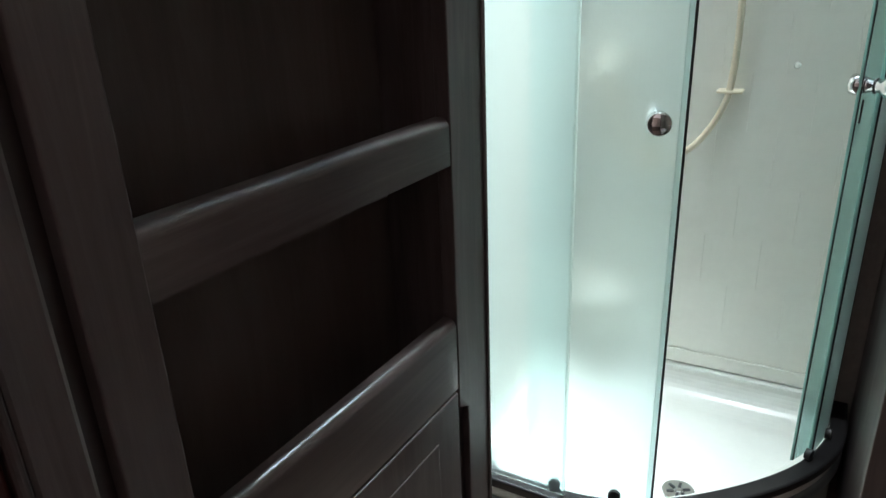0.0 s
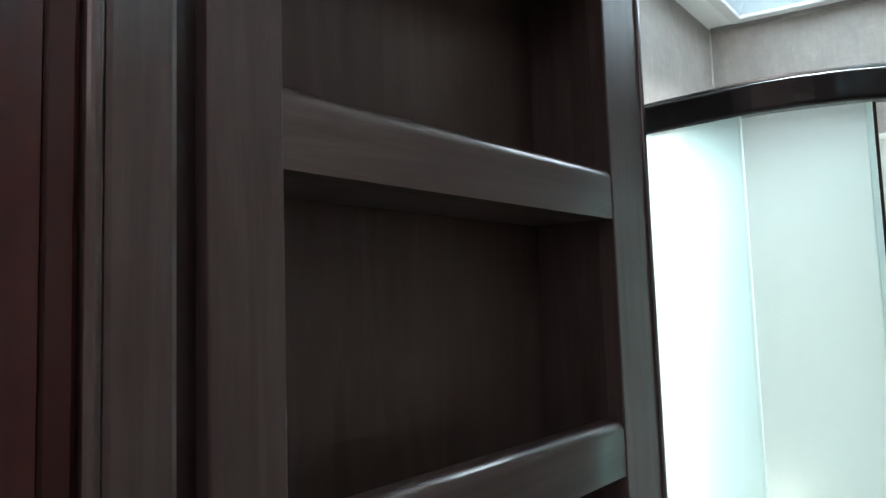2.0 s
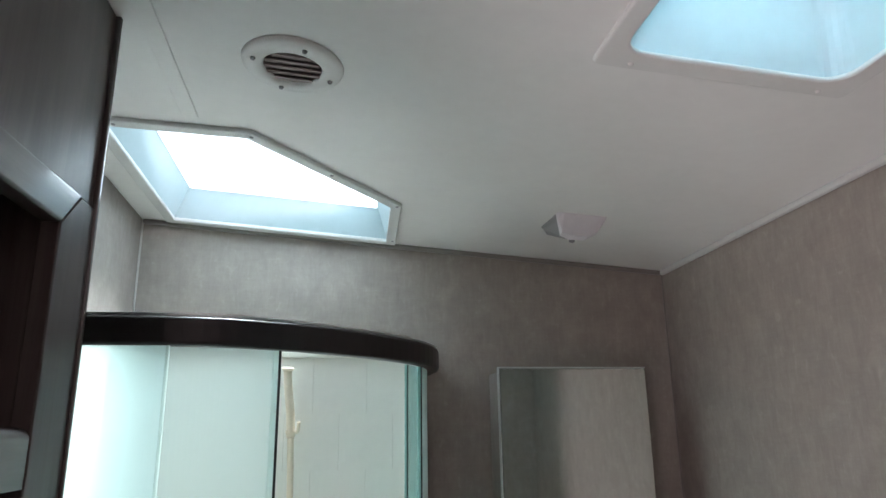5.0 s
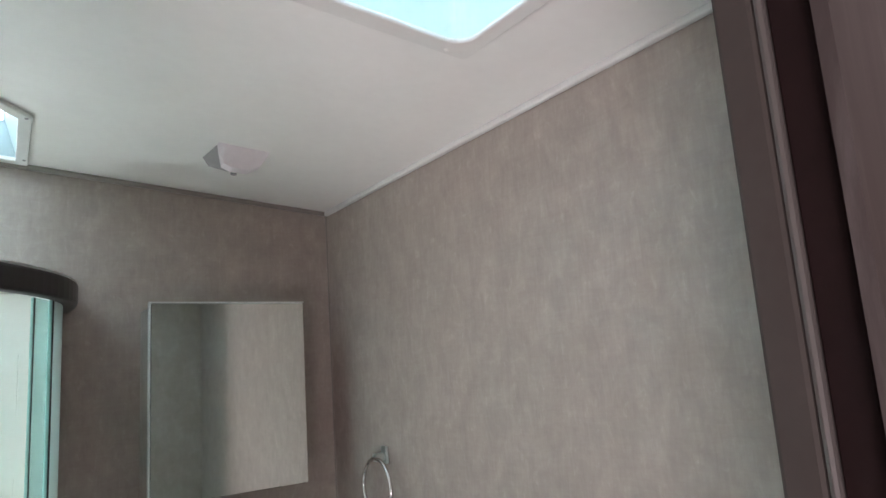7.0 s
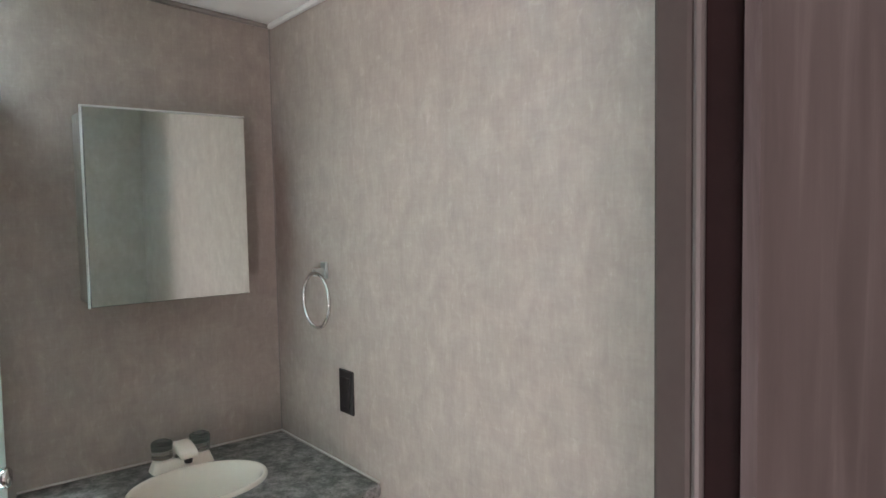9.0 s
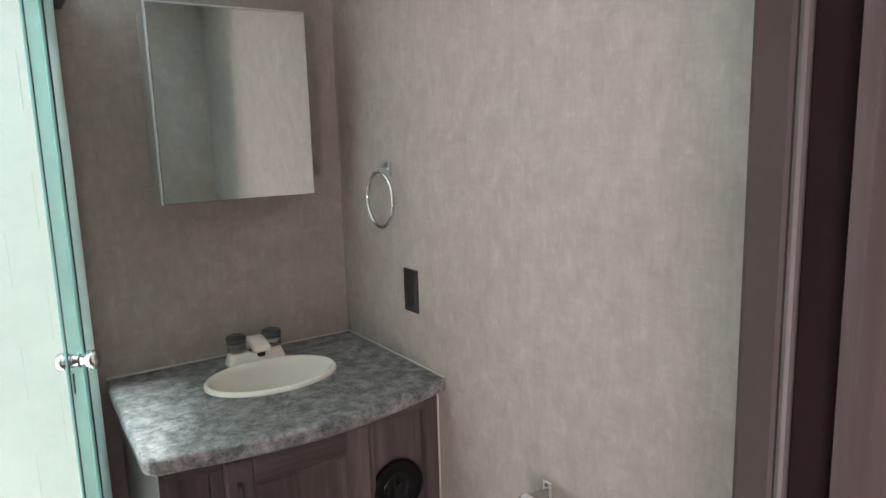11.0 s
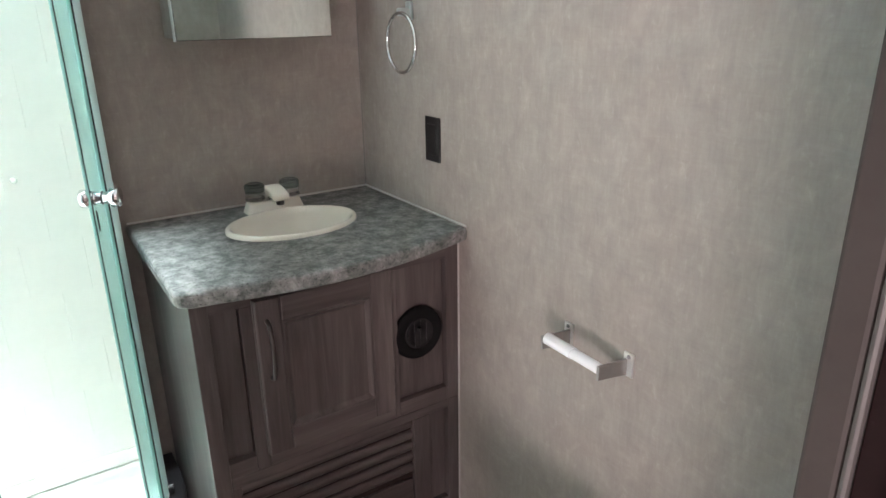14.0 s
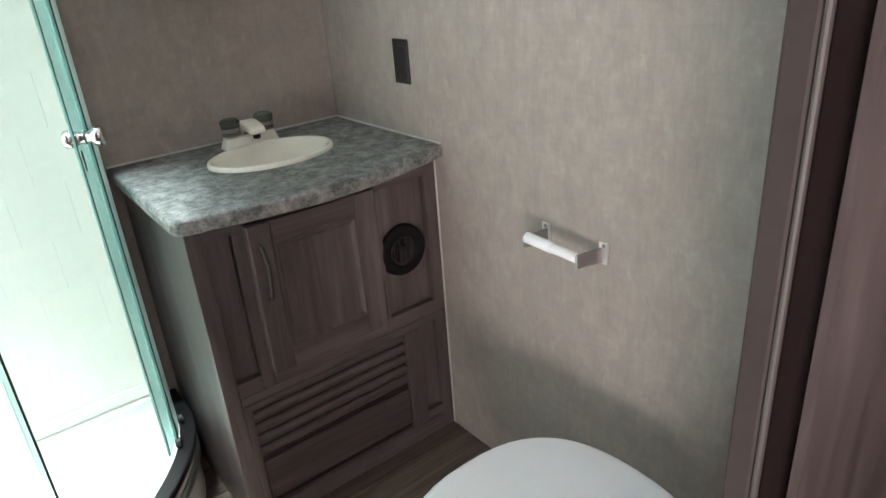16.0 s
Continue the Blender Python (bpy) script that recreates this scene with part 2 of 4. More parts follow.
def box(x0, y0, z0, x1, y1, z1, bevel=0.0, bm=None, seg=2):
    b = bmesh.new()
    bmesh.ops.create_cube(b, size=1)
    sx, sy, sz = abs(x1 - x0), abs(y1 - y0), abs(z1 - z0)
    bmesh.ops.transform(b, matrix=Matrix.LocRotScale(((x0 + x1) / 2, (y0 + y1) / 2, (z0 + z1) / 2), None, (sx, sy, sz)), verts=b.verts)
    if bevel:
        bmesh.ops.bevel(b, geom=b.edges[:], offset=min(bevel, 0.45 * min(sx, sy, sz)), segments=seg, affect='EDGES', profile=0.5)
    return join(bm, b)


def join(bm, b):
    if bm is None:
        return b
    tmp = bpy.data.meshes.new("tmp")
    b.to_mesh(tmp)
    b.free()
    bm.from_mesh(tmp)
    bpy.data.meshes.remove(tmp)
    return bm


def lathe(profile, m=None, seg=32, bm=None, sx=1.0, sy=1.0):
    """Turns (radius, height) pairs round z."""
    b = bmesh.new()
    rings = []
    for r, z in profile:
        if r < 1e-6:
            rings.append([b.verts.new((0, 0, z))])
        else:
            rings.append([b.verts.new((r * sx * math.cos(2 * math.pi * i / seg), r * sy * math.sin(2 * math.pi * i / seg), z)) for i in range(seg)])
    for p, q in zip(rings, rings[1:]):
        for i in range(seg):
            j = (i + 1) % seg
            if len(p) == 1 and len(q) == 1:
                continue
            if len(p) == 1:
                b.faces.new((p[0], q[i], q[j]))
            elif len(q) == 1:
                b.faces.new((p[i], p[j], q[0]))
            else:
                b.faces.new((p[i], p[j], q[j], q[i]))
    if m is not None:
        bmesh.ops.transform(b, matrix=m, verts=b.verts)
    return join(bm, b)


def tube(points, radius, seg=12, bm=None, closed=False):
    """A round bar along a line of points."""
    b = bmesh.new()
    pts = [Vector(p) for p in points]
    rings = []
    n = len(pts)
    up = None
    for i, p in enumerate(pts):
        if closed:
            d = (pts[(i + 1) % n] - pts[i - 1]).normalized()
        else:
            d = (pts[min(i + 1, n - 1)] - pts[max(i - 1, 0)]).normalized()
        if up is None:
            up = d.orthogonal().normalized()
        up = (up - d * up.dot(d)).normalized()
        side = d.cross(up)
        rings.append([b.verts.new(p + radius * (up * math.cos(2 * math.pi * k / seg) + side * math.sin(2 * math.pi * k / seg))) for k in range(seg)])
    pairs = list(zip(rings, rings[1:]))
    if closed:
        pairs.append((rings[-1], rings[0]))
    for p, q in pairs:
        for k in range(seg):
            b.faces.new((p[k], p[(k + 1) % seg], q[(k + 1) % seg], q[k]))
    if not closed:
        b.faces.new(rings[0])
        b.faces.new(rings[-1][::-1])
    return join(bm, b)


def smooth_line(points, steps=8):
    """A Catmull-Rom line through the points."""
    p = [Vector(v) for v in points]
    p = [2 * p[0] - p[1]] + p + [2 * p[-1] - p[-2]]
    out = []
    for i in range(1, len(p) - 2):
        for s in range(steps):
            u = s / steps
            out.append(0.5 * ((2 * p[i]) + (p[i + 1] - p[i - 1]) * u + (2 * p[i - 1] - 5 * p[i] + 4 * p[i + 1] - p[i + 2]) * u * u
                              + (3 * p[i] - p[i - 1] - 3 * p[i + 1] + p[i + 2]) * u ** 3))
    out.append(p[-2])
    return out


def prism(outline, z0, z1, bevel=0.0, bm=None, holes=(), bevel_seg=3):
    """A flat outline, with holes, given height from z0 to z1."""
    b = bmesh.new()
    edges = []
    for loop in (outline, *holes):
        vs = [b.verts.new((x, y, z0)) for x, y in loop]
        edges += [b.edges.new((vs[i], vs[(i + 1) % len(vs)])) for i in range(len(vs))]
    if holes:
        faces = bmesh.ops.triangle_fill(b, edges=edges, use_beauty=True)["geom"]
        faces = [f for f in faces if isinstance(f, bmesh.types.BMFace)]
    else:
        faces = [b.faces.new(b.verts[:])]
    grown = bmesh.ops.extrude_face_region(b, geom=faces)["geom"]
    bmesh.ops.translate(b, vec=(0, 0, z1 - z0), verts=[g for g in grown if isinstance(g, bmesh.types.BMVert)])
    bmesh.ops.recalc_face_normals(b, faces=b.faces)
    if bevel:
        sharp = [e for e in b.edges if len(e.link_faces) == 2 and abs(e.verts[0].co.z - e.verts[1].co.z) < 1e-6
                 and e.calc_face_angle(0) > 1.0]
        bmesh.ops.bevel(b, geom=sharp, offset=bevel, segments=bevel_seg, affect='EDGES', profile=0.5)
    return join(bm, b)


def upright(bm, m):
    bmesh.ops.transform(bm, matrix=m, verts=bm.verts)
    return bm


def rounded_rect(x0, y0, x1, y1, r, seg=6):
    out = []
    for cx, cy, a in ((x1 - r, y1 - r, 0), (x0 + r, y1 - r, 90), (x0 + r, y0 + r, 180), (x1 - r, y0 + r, 270)):
        for i in range(seg + 1):
            t = radians(a + 90 * i / seg)
            out.append((cx + r * math.cos(t), cy + r * math.sin(t)))
    return out


# ---- structure: floor, walls, ceiling ----
CEIL = 2.05       # before the roof slope is applied
WTOP = 2.16
WALL_C = -1.313
PART_Y0, PART_Y1 = -1.530, -1.477
FZ = 0.045        # finished floor
floor = solid("floor", box(-2.3, -3.3, -0.06, 1.0, 0.06, FZ - 0.006), M_FLOORBASE, "brown wood-look plank floor of a small bathroom", "floor", "structure")

wall_north = solid("wall_north", box(-1.42, 0.0, -0.06, 0.06, 0.06, WTOP), M_WALL, "taupe mottled wallpaper wall behind shower and vanity", "wall", "structure")
wall_east = solid("wall_east", box(0.0, PART_Y1, -0.06, 0.06, 0.0, WTOP), M_WALL, "taupe linen-look wallpaper wall beside the vanity", "wall", "structure")
wall_west = solid("wall_west", box(WALL_C - 0.06, -0.86, -0.06, WALL_C, 0.0, WTOP), M_WALL, "taupe mottled wallpaper wall above the shower", "wall", "structure")
wall_hall_east = solid("wall_hall_east", box(0.9, -3.2, -0.06, 0.96, PART_Y1, WTOP), M_WALL, "plain taupe hall wall", "wall", "structure")
_b = box(-2.1, -3.2, -0.06, -2.04, -3.08, WTOP)
box(-2.1, -2.28, -0.06, -2.04, -0.7, WTOP, bm=_b)
box(-2.1, -3.08, -0.06, -2.04, -2.28, 0.17, bm=_b)
box(-2.1, -3.08, 1.15, -2.04, -2.28, WTOP, bm=_b)
wall_hall_west = solid("wall_hall_west", _b, M_WALL, "plain taupe hall wall with a window opening", "wall", "structure")
wall_hall_north = solid("wall_hall_north", box(-2.04, -0.86, -0.06, WALL_C - 0.06, -0.80, WTOP), M_WOOD, "dark wood-grain wall behind the shelf cabinet", "wall", "structure")
wall_south = solid("wall_south", box(-2.1, -3.26, -0.06, 0.96, -3.2, WTOP), M_WALL, "plain taupe hall wall", "wall", "structure")
# partition with the doorway
wall_partition_east = solid("wall_partition_east", box(-0.478, PART_Y0 + 0.006, -0.06, 0.9, PART_Y1, WTOP), M_WALL, "taupe partition wall beside the doorway", "wall", "structure")
wall_partition_west = solid("wall_partition_west", box(-2.04, -1.515, -0.06, -1.131, -1.472, WTOP), M_RED, "dark red-brown partition wall beside the doorway", "wall", "structure")
solid("trim_partition_panel", box(-0.4985, PART_Y0 - 0.008, FZ, 0.898, PART_Y0 - 0.0005, 2.0), M_DOOR, "mauve grey wood-grain wall panel beside the doorway", "panel", "structure")

SKY = [(-1.234, -0.046), (-0.735, -0.043), (-0.746, -0.295), (-1.008, -0.556), (-1.239, -0.54)]


def hatch_rect(d, r=0.03):
    return rounded_rect(-0.520 + d, -1.268 + d, -0.223 - d, -0.938 - d, r)


HATCH = hatch_rect(0)
ceiling = solid("ceiling", prism([(-2.12, -3.28), (0.98, -3.28), (0.98, 0.08), (-2.12, 0.08)], CEIL, CEIL + 0.02, holes=[SKY, HATCH]), M_CEIL,
                "smooth off-white ceiling panel with two openings", "ceiling", "structure")


def inset(poly, d):
    """The outline moved inwards by d (outwards below 0)."""
    n = len(poly)
    area = sum(poly[i][0] * poly[(i + 1) % n][1] - poly[(i + 1) % n][0] * poly[i][1] for i in range(n))
    s = 1 if area > 0 else -1
    out = []
    for i in range(n):
        a, b, c = Vector(poly[i - 1]), Vector(poly[i]), Vector(poly[(i + 1) % n])
        u, v = (b - a).normalized(), (c - b).normalized()
        nu, nv = Vector((-u.y, u.x)) * s, Vector((-v.y, v.x)) * s
        k = (nu + nv) / max(0.2, 1 + nu.dot(nv))
        out.append(tuple(b + k * d))
    return out


def shaft(low, high, z0, z1, thick=0.012):
    """A tapering shaft between two like outlines."""
    b = bmesh.new()
    lo_o, hi_o = inset(low, -thick), inset(high, -thick)
    rings = [[b.verts.new((x, y, z)) for x, y in p] for p, z in ((low, z0), (high, z1), (hi_o, z1), (lo_o, z0))]
    n = len(low)
    for k in range(4):
        p, q = rings[k], rings[(k + 1) % 4]
        for i in range(n):
            j = (i + 1) % n
            b.faces.new((p[i], p[j], q[j], q[i]))
    return b


# skylight over the shower
skylight = thing("skylight", (-1.0, -0.28, CEIL), "five-sided white skylight with a milky bright dome over the shower", "skylight")
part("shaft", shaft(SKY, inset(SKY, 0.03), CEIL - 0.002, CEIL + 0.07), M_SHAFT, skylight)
part("frame", prism(inset(SKY, -0.022), CEIL - 0.009, CEIL, holes=[inset(SKY, 0.002)], bevel=0.003), M_TRIMW, skylight, "narrow grey-white trim frame")
_o = part("dome", prism(inset(SKY, 0.031), CEIL + 0.065, CEIL + 0.069), M_DOME, skylight, "milky acrylic dome")
_o.visible_shadow = False
part("curb", prism(inset(SKY, -0.02), CEIL + 0.0705, CEIL + 0.09, holes=[inset(SKY, 0.029)]), M_TRIMW, skylight)
for x, y in ((-1.0, -0.564), (-0.734, -0.305), (-0.722, -0.06), (-1.22, -0.552), (-0.868, -0.437)):
    part("screw", lathe([(0, -0.003), (0.003, -0.0025), (0.004, 0)], pose(x, y, CEIL - 0.008), 10), M_GREYPL, skylight)

# roof vent hatch
roof_hatch = thing("roof_hatch", (-0.37, -1.10, CEIL), "square white roof vent hatch with rounded corners, open to daylight", "roof vent")
part("flange", prism(rounded_rect(-0.546, -1.30, -0.196, -0.905, 0.012), CEIL - 0.008, CEIL, holes=[hatch_rect(0.002)], bevel=0.004), M_WHITE, roof_hatch)
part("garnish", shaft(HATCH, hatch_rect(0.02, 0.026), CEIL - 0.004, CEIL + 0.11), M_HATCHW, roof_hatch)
part("inner_frame", prism(hatch_rect(0.018), CEIL + 0.112, CEIL + 0.122, holes=[hatch_rect(0.045, 0.015)]), M_TRIMW, roof_hatch)
_o = part("lid", prism(hatch_rect(0.02), CEIL + 0.125, CEIL + 0.13), M_LID, roof_hatch, "translucent lid")
for x, y in ((-0.498, -0.918), (-0.24, -0.918), (-0.533, -1.1), (-0.209, -1.1), (-0.498, -1.287)):
    part("screw", lathe([(0, -0.004), (0.003, -0.003), (0.0045, 0)], pose(x, y, CEIL - 0.007), 10), M_WHITE, roof_hatch)

# joint strip between the ceiling panels
trim_joint = solid("trim_ceiling_joint", box(-1.104, -1.45, CEIL - 0.0035, -1.079, -0.60, CEIL - 0.0002, 0.001), M_CEIL, "flat white joint strip on the ceiling", "trim", "structure")

# round ceiling register
register = thing("ceiling_register", (-0.921, -0.795, CEIL), "round white ceiling air register with brown louvres", "air vent")
part("ring", lathe([(0.0385, -0.004), (0.042, -0.009), (0.062, -0.007), (0.067, -0.003), (0.068, 0), (0.0385, 0)], pose(0, 0, 0), 48), M_CEIL, register, local=True, smooth=True)
part("throat", lathe([(0, -0.0005), (0.039, -0.0005), (0.039, -0.003), (0, -0.003)], pose(0, 0, 0), 32), M_GREYTRIM, register, local=True)
for i in range(5):
    y = -0.028 + i * 0.014
    w = math.sqrt(0.038 ** 2 - y * y)
    part("louvre", upright(box(-w, -0.0065, -0.001, w, 0.0065, 0.001, 0.0006), pose(0, y, -0.006, 16, 0, 0)), M_VENTIN, register, local=True)
for a in (20, 110, 200, 290):
    part("screw", lathe([(0, -0.012), (0.0028, -0.011), (0.0036, -0.008)], pose(0.053 * math.cos(radians(a)), 0.053 * math.sin(radians(a)), 0), 10), M_GREYPL, register, local=True)

# ceiling light fitting
fitting = thing("ceiling_fitting", (-0.352, -0.305, CEIL), "small white wedge-shaped ceiling fitting with shade painted grey on its underside", "ceiling fitting")
_b = bmesh.new()
_face = [(0.054, 0.0), (0.050, -0.012), (0.038, -0.034), (0.016, -0.047), (-0.020, -0.048), (-0.040, -0.042), (-0.05, -0.014), (-0.054, 0.0)]
_rings = [[_b.verts.new((x, -0.052, 0.06 * z)) for x, z in _face],
          [_b.verts.new((x * 0.99, -0.046 - 0.16 * z, 0.9 * z)) for x, z in _face],
          [_b.verts.new((x * 0.97, -0.036 - 0.3 * z, z)) for x, z in _face],
          [_b.verts.new((x * 0.9 - 0.008, 0.05, z * 0.42)) for x, z in _face],
          [_b.verts.new((x * 0.88 - 0.008, 0.056, 0.0)) for x, z in _face]]
# index 1 paints the underside grey for shade, index 0 the lit front
for k, (p, q) in enumerate(zip(_rings, _rings[1:])):
    for i in range(len(p) - 1):
        _b.faces.new((p[i], p[i + 1], q[i + 1], q[i])).material_index = 1 if k >= 2 else 0
_b.faces.new(_rings[-1])
_b.faces.new(_rings[0])
part("housing", _b, [M_FITLIT, M_FITSHADE], fitting, local=True)
part("button", lathe([(0, -0.004), (0.006, -0.004), (0.007, 0.002)], pose(-0.006, -0.004, -0.0425), 14), M_GREYPL, fitting, local=True)

# trims in the corners
trim_ceiling_e = solid("trim_ceiling_east", box(-0.012, PART_Y1, CEIL - 0.014, 0.0, -0.012, CEIL, 0.004), M_TRIMW, "thin white ceiling bead", "trim", "structure")
trim_ceiling_n = solid("trim_ceiling_north", box(WALL_C, -0.012, CEIL - 0.012, 0.0, 0.0, CEIL, 0.004), M_LIGHTEDGE, "thin taupe ceiling bead", "trim", "structure")
solid("trim_corner_west", box(WALL_C, -0.004, 1.73, WALL_C + 0.004, 0.0, 2.045, 0.001), M_CORNER, "pale corner bead", "trim", "structure")
solid("trim_corner_east", box(-0.0035, -0.0035, 0.8645, 0.0, 0.0, 1.945, 0.001), M_LIGHTEDGE, "pale corner bead", "trim", "structure")

# the ceiling falls a little towards the east wall
SLOPE = Matrix.Translation((0, 0, 1.949)) @ Matrix.Rotation(radians(-0.88), 4, 'X') @ Matrix.Rotation(radians(4.25), 4, 'Y') @ Matrix.Translation((0, 0, -CEIL))
for ob in (ceiling, skylight, roof_hatch, register, fitting, trim_ceiling_e, trim_ceiling_n, trim_joint):
    ob.matrix_basis = SLOPE @ ob.matrix_basis

# east side of the doorway
JTOP = 1.985
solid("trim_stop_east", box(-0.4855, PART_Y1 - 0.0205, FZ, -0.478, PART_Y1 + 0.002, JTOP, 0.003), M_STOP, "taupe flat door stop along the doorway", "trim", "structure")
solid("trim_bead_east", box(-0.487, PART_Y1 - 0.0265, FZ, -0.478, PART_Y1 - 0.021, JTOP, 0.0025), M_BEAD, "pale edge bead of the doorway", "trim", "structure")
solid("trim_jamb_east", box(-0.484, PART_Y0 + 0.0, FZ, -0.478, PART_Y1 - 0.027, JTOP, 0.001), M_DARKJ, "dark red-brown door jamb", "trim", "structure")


# ---- shelf cabinet ----
# own axes: x along the face towards the shower, y out of the face, z up
SH = Matrix.Translation((-1.123, -0.849, FZ)) @ pose(0, 0, 0, 0, 0, 90 - 1.3)
shelf_cabinet = thing("shelf_cabinet", SH, "tall dark wood-grain linen cabinet with open shelves beside the shower", "cabinet")
XL, XR = -0.491, -0.083
XE = -0.540       # outer edge of the far stile
CABTOP = 2.0
DEPTH = 0.098
RAILS = [(0.63, 0.733), (0.934, 0.990), (1.199, 1.255), (1.462, 1.516)]


def cab(name, b, material, parent=None, label=""):
    bmesh.ops.scale(b, vec=(1, -1, 1), verts=b.verts)
    return part(name, b, material, parent or shelf_cabinet, label, local=True)


FT = 0.02
TZ0, TZ1 = 1.713, 1.753     # top rail, mitred into the stiles
MW = 0.042


def face(outline, y0=-FT, y1=0.0, bevel=0.002):
    """An upright board of the given outline in the plane of the cabinet's face."""
    b = prism(outline, y0, y1, bevel)
    return upright(b, Matrix(((1, 0, 0, 0), (0, 0, 1, 0), (0, 1, 0, 0), (0, 0, 0, 1))))


def rail_bar(z0, z1, rr=0.012):
    """A shelf rail with a rounded upper front edge; its ends run behind the stiles."""
    bow = [(-0.0012 - rr + rr * math.cos(radians(a)), z1 - rr + rr * math.sin(radians(a))) for a in range(0, 91, 10)]
    b = prism([(-FT, z0), (-0.0012, z0)] + bow + [(-FT, z1)], XL - 0.01, XR + 0.01)
    return upright(b, Matrix(((0, 0, 1, 0), (1, 0, 0, 0), (0, 1, 0, 0), (0, 0, 0, 1))))


cab("stile", face([(-0.06, 0.0), (0.0, 0.0), (0.0, TZ1), (XR + MW, TZ1), (XR, TZ0), (XR, 0.6), (-0.06, 0.588)]), M_WOOD)
cab("stile", face([(XE, 0.0), (XL, 0.0), (XL, TZ0), (XL - MW, TZ1), (XE, TZ1)]), M_WOOD)
for z0, z1 in RAILS:
    cab("rail", rail_bar(z0, z1), M_RAIL)
    cab("shelf", box(XL - 0.004, -DEPTH, z0 + 0.002, XR + 0.004, -FT, z0 + 0.012, 0.001), M_WOOD_H)
cab("top_rail", face([(XL + 0.0008, TZ0), (XR - 0.0008, TZ0), (XR + MW - 0.0008, TZ1 + 0.001), (XL - MW + 0.0008, TZ1 + 0.001)], -FT, 0.0015, 0.003), M_RAIL)
cab("top_panel", box(XE, -FT, TZ1 + 0.0015, 0.0, -0.003, CABTOP, 0.001), M_WOOD)
cab("shelf", box(XL - 0.004, -DEPTH, TZ1 - 0.012, XR + 0.004, -FT, TZ1 - 0.002), M_WOOD_H)
cab("back_panel", box(XL - 0.004, -DEPTH - 0.012, 0.0, XR + 0.004, -DEPTH, CABTOP), M_BACKWOOD)
cab("side_panel", box(XR + 0.004, -DEPTH - 0.012, 0.0, XR + 0.015, -FT, CABTOP), M_WOOD)
cab("side_panel", box(XL - 0.015, -DEPTH - 0.012, 0.0, XL - 0.004, -FT, CABTOP), M_WOOD)
cab("corner_bead", box(-0.004, -0.006, 0.0, 0.003, 0.003, CABTOP, 0.002), M_GLOSSV)
# lower doors below the shelves
cab("base_rail", box(XL, -FT, 0.0, XR, -0.001, 0.09, 0.002), M_WOOD_H)
low_door = cab("door", box(XL + 0.004, -FT, 0.094, -0.085, 0.0, 0.626, 0.003), M_WOOD)
cab("panel", box(XL + 0.05, -0.004, 0.14, -0.14, 0.001, 0.58, 0.002), M_WOOD, low_door)
cab("groove", box(-0.0845, -FT, 0.0, -0.0605, -0.009, 0.6), M_GAPDARK, None, "dark joint beside the lower door")
# casing beside the cabinet
casing_west = thing("trim_casing_west", SH, "grey-brown wood door casing with a glossy bead beside the cabinet", "trim", kind="structure")
part("groove", box(XE - 0.016, 0.014, 0.0, XE, 0.03, CABTOP), M_GAPDARK, casing_west, local=True)
part("casing", box(XE - 0.054, 0.0, 0.0, XE - 0.016, 0.03, CABTOP, 0.004), M_WOOD, casing_west, local=True)
part("bead", box(XE - 0.063, -0.003, 0.0, XE - 0.054, 0.03, CABTOP, 0.004, seg=3), M_GLOSSV, casing_west, local=True)
part("edge", box(XE - 0.08, 0.004, 0.0, XE - 0.063, 0.03, CABTOP, 0.003), M_RED, casing_west, local=True)


# ---- shower ----
CX = WALL_C
SX, SY, SR = -0.635, -0.58, 0.48      # straight ends and corner radius of the curved front
FLAT = 0.03                           # by how much the middle of the curve is flatter than a circle


def arc_pt(deg, off=0.0):
    """A point of the front: 0 to 90 round the curve, to -10 and 100 along the straight ends to the walls."""
    if deg < 0:
        return SX + off, (SY + SR) * (1 + deg / 10)
    if deg > 90:
        return SX - SR + (CX - SX + SR) * (deg - 90) / 10, SY - off
    t = radians(deg)
    r = SR + off - FLAT * math.sin(2 * t) ** 2
    return SX - SR + r * math.cos(t), SY + SR - r * math.sin(t)


def arc_normal(deg):
    t = radians(min(90, max(0, deg)))
    return Vector((math.cos(t), -math.sin(t), 0))


def arc_strip(a0, a1, off0, off1, z0, z1, bevel=0.0, step=3.0):
    n = max(2, round(abs(a1 - a0) / step))
    angles = [a0 + (a1 - a0) * i / n for i in range(n + 1)]
    outline = [arc_pt(a, off1) for a in angles] + [arc_pt(a, off0) for a in reversed(angles)]
    return prism(outline, z0, z1, bevel)


PAN = 0.196
shower = thing("shower_enclosure", (-1.0, -0.3, 0), "quarter-round corner shower with frosted sliding glass and black rails", "shower")
part("base_skirt", prism([(CX + 0.001, -0.001)] + [arc_pt(a, 0.012) for a in range(-10, 101, 3)], FZ, 0.186), M_SURROUND, shower, "beige-white plastic skirt", smooth=False)
part("pan_floor", prism([(CX + 0.03, -0.03)] + [arc_pt(a, -0.03) for a in range(-10, 101, 3)], 0.186, PAN), M_PAN, shower)
part("pan_rim", arc_strip(-10, 100, -0.04, 0.018, 0.186, 0.214, 0.008), M_PAN, shower)
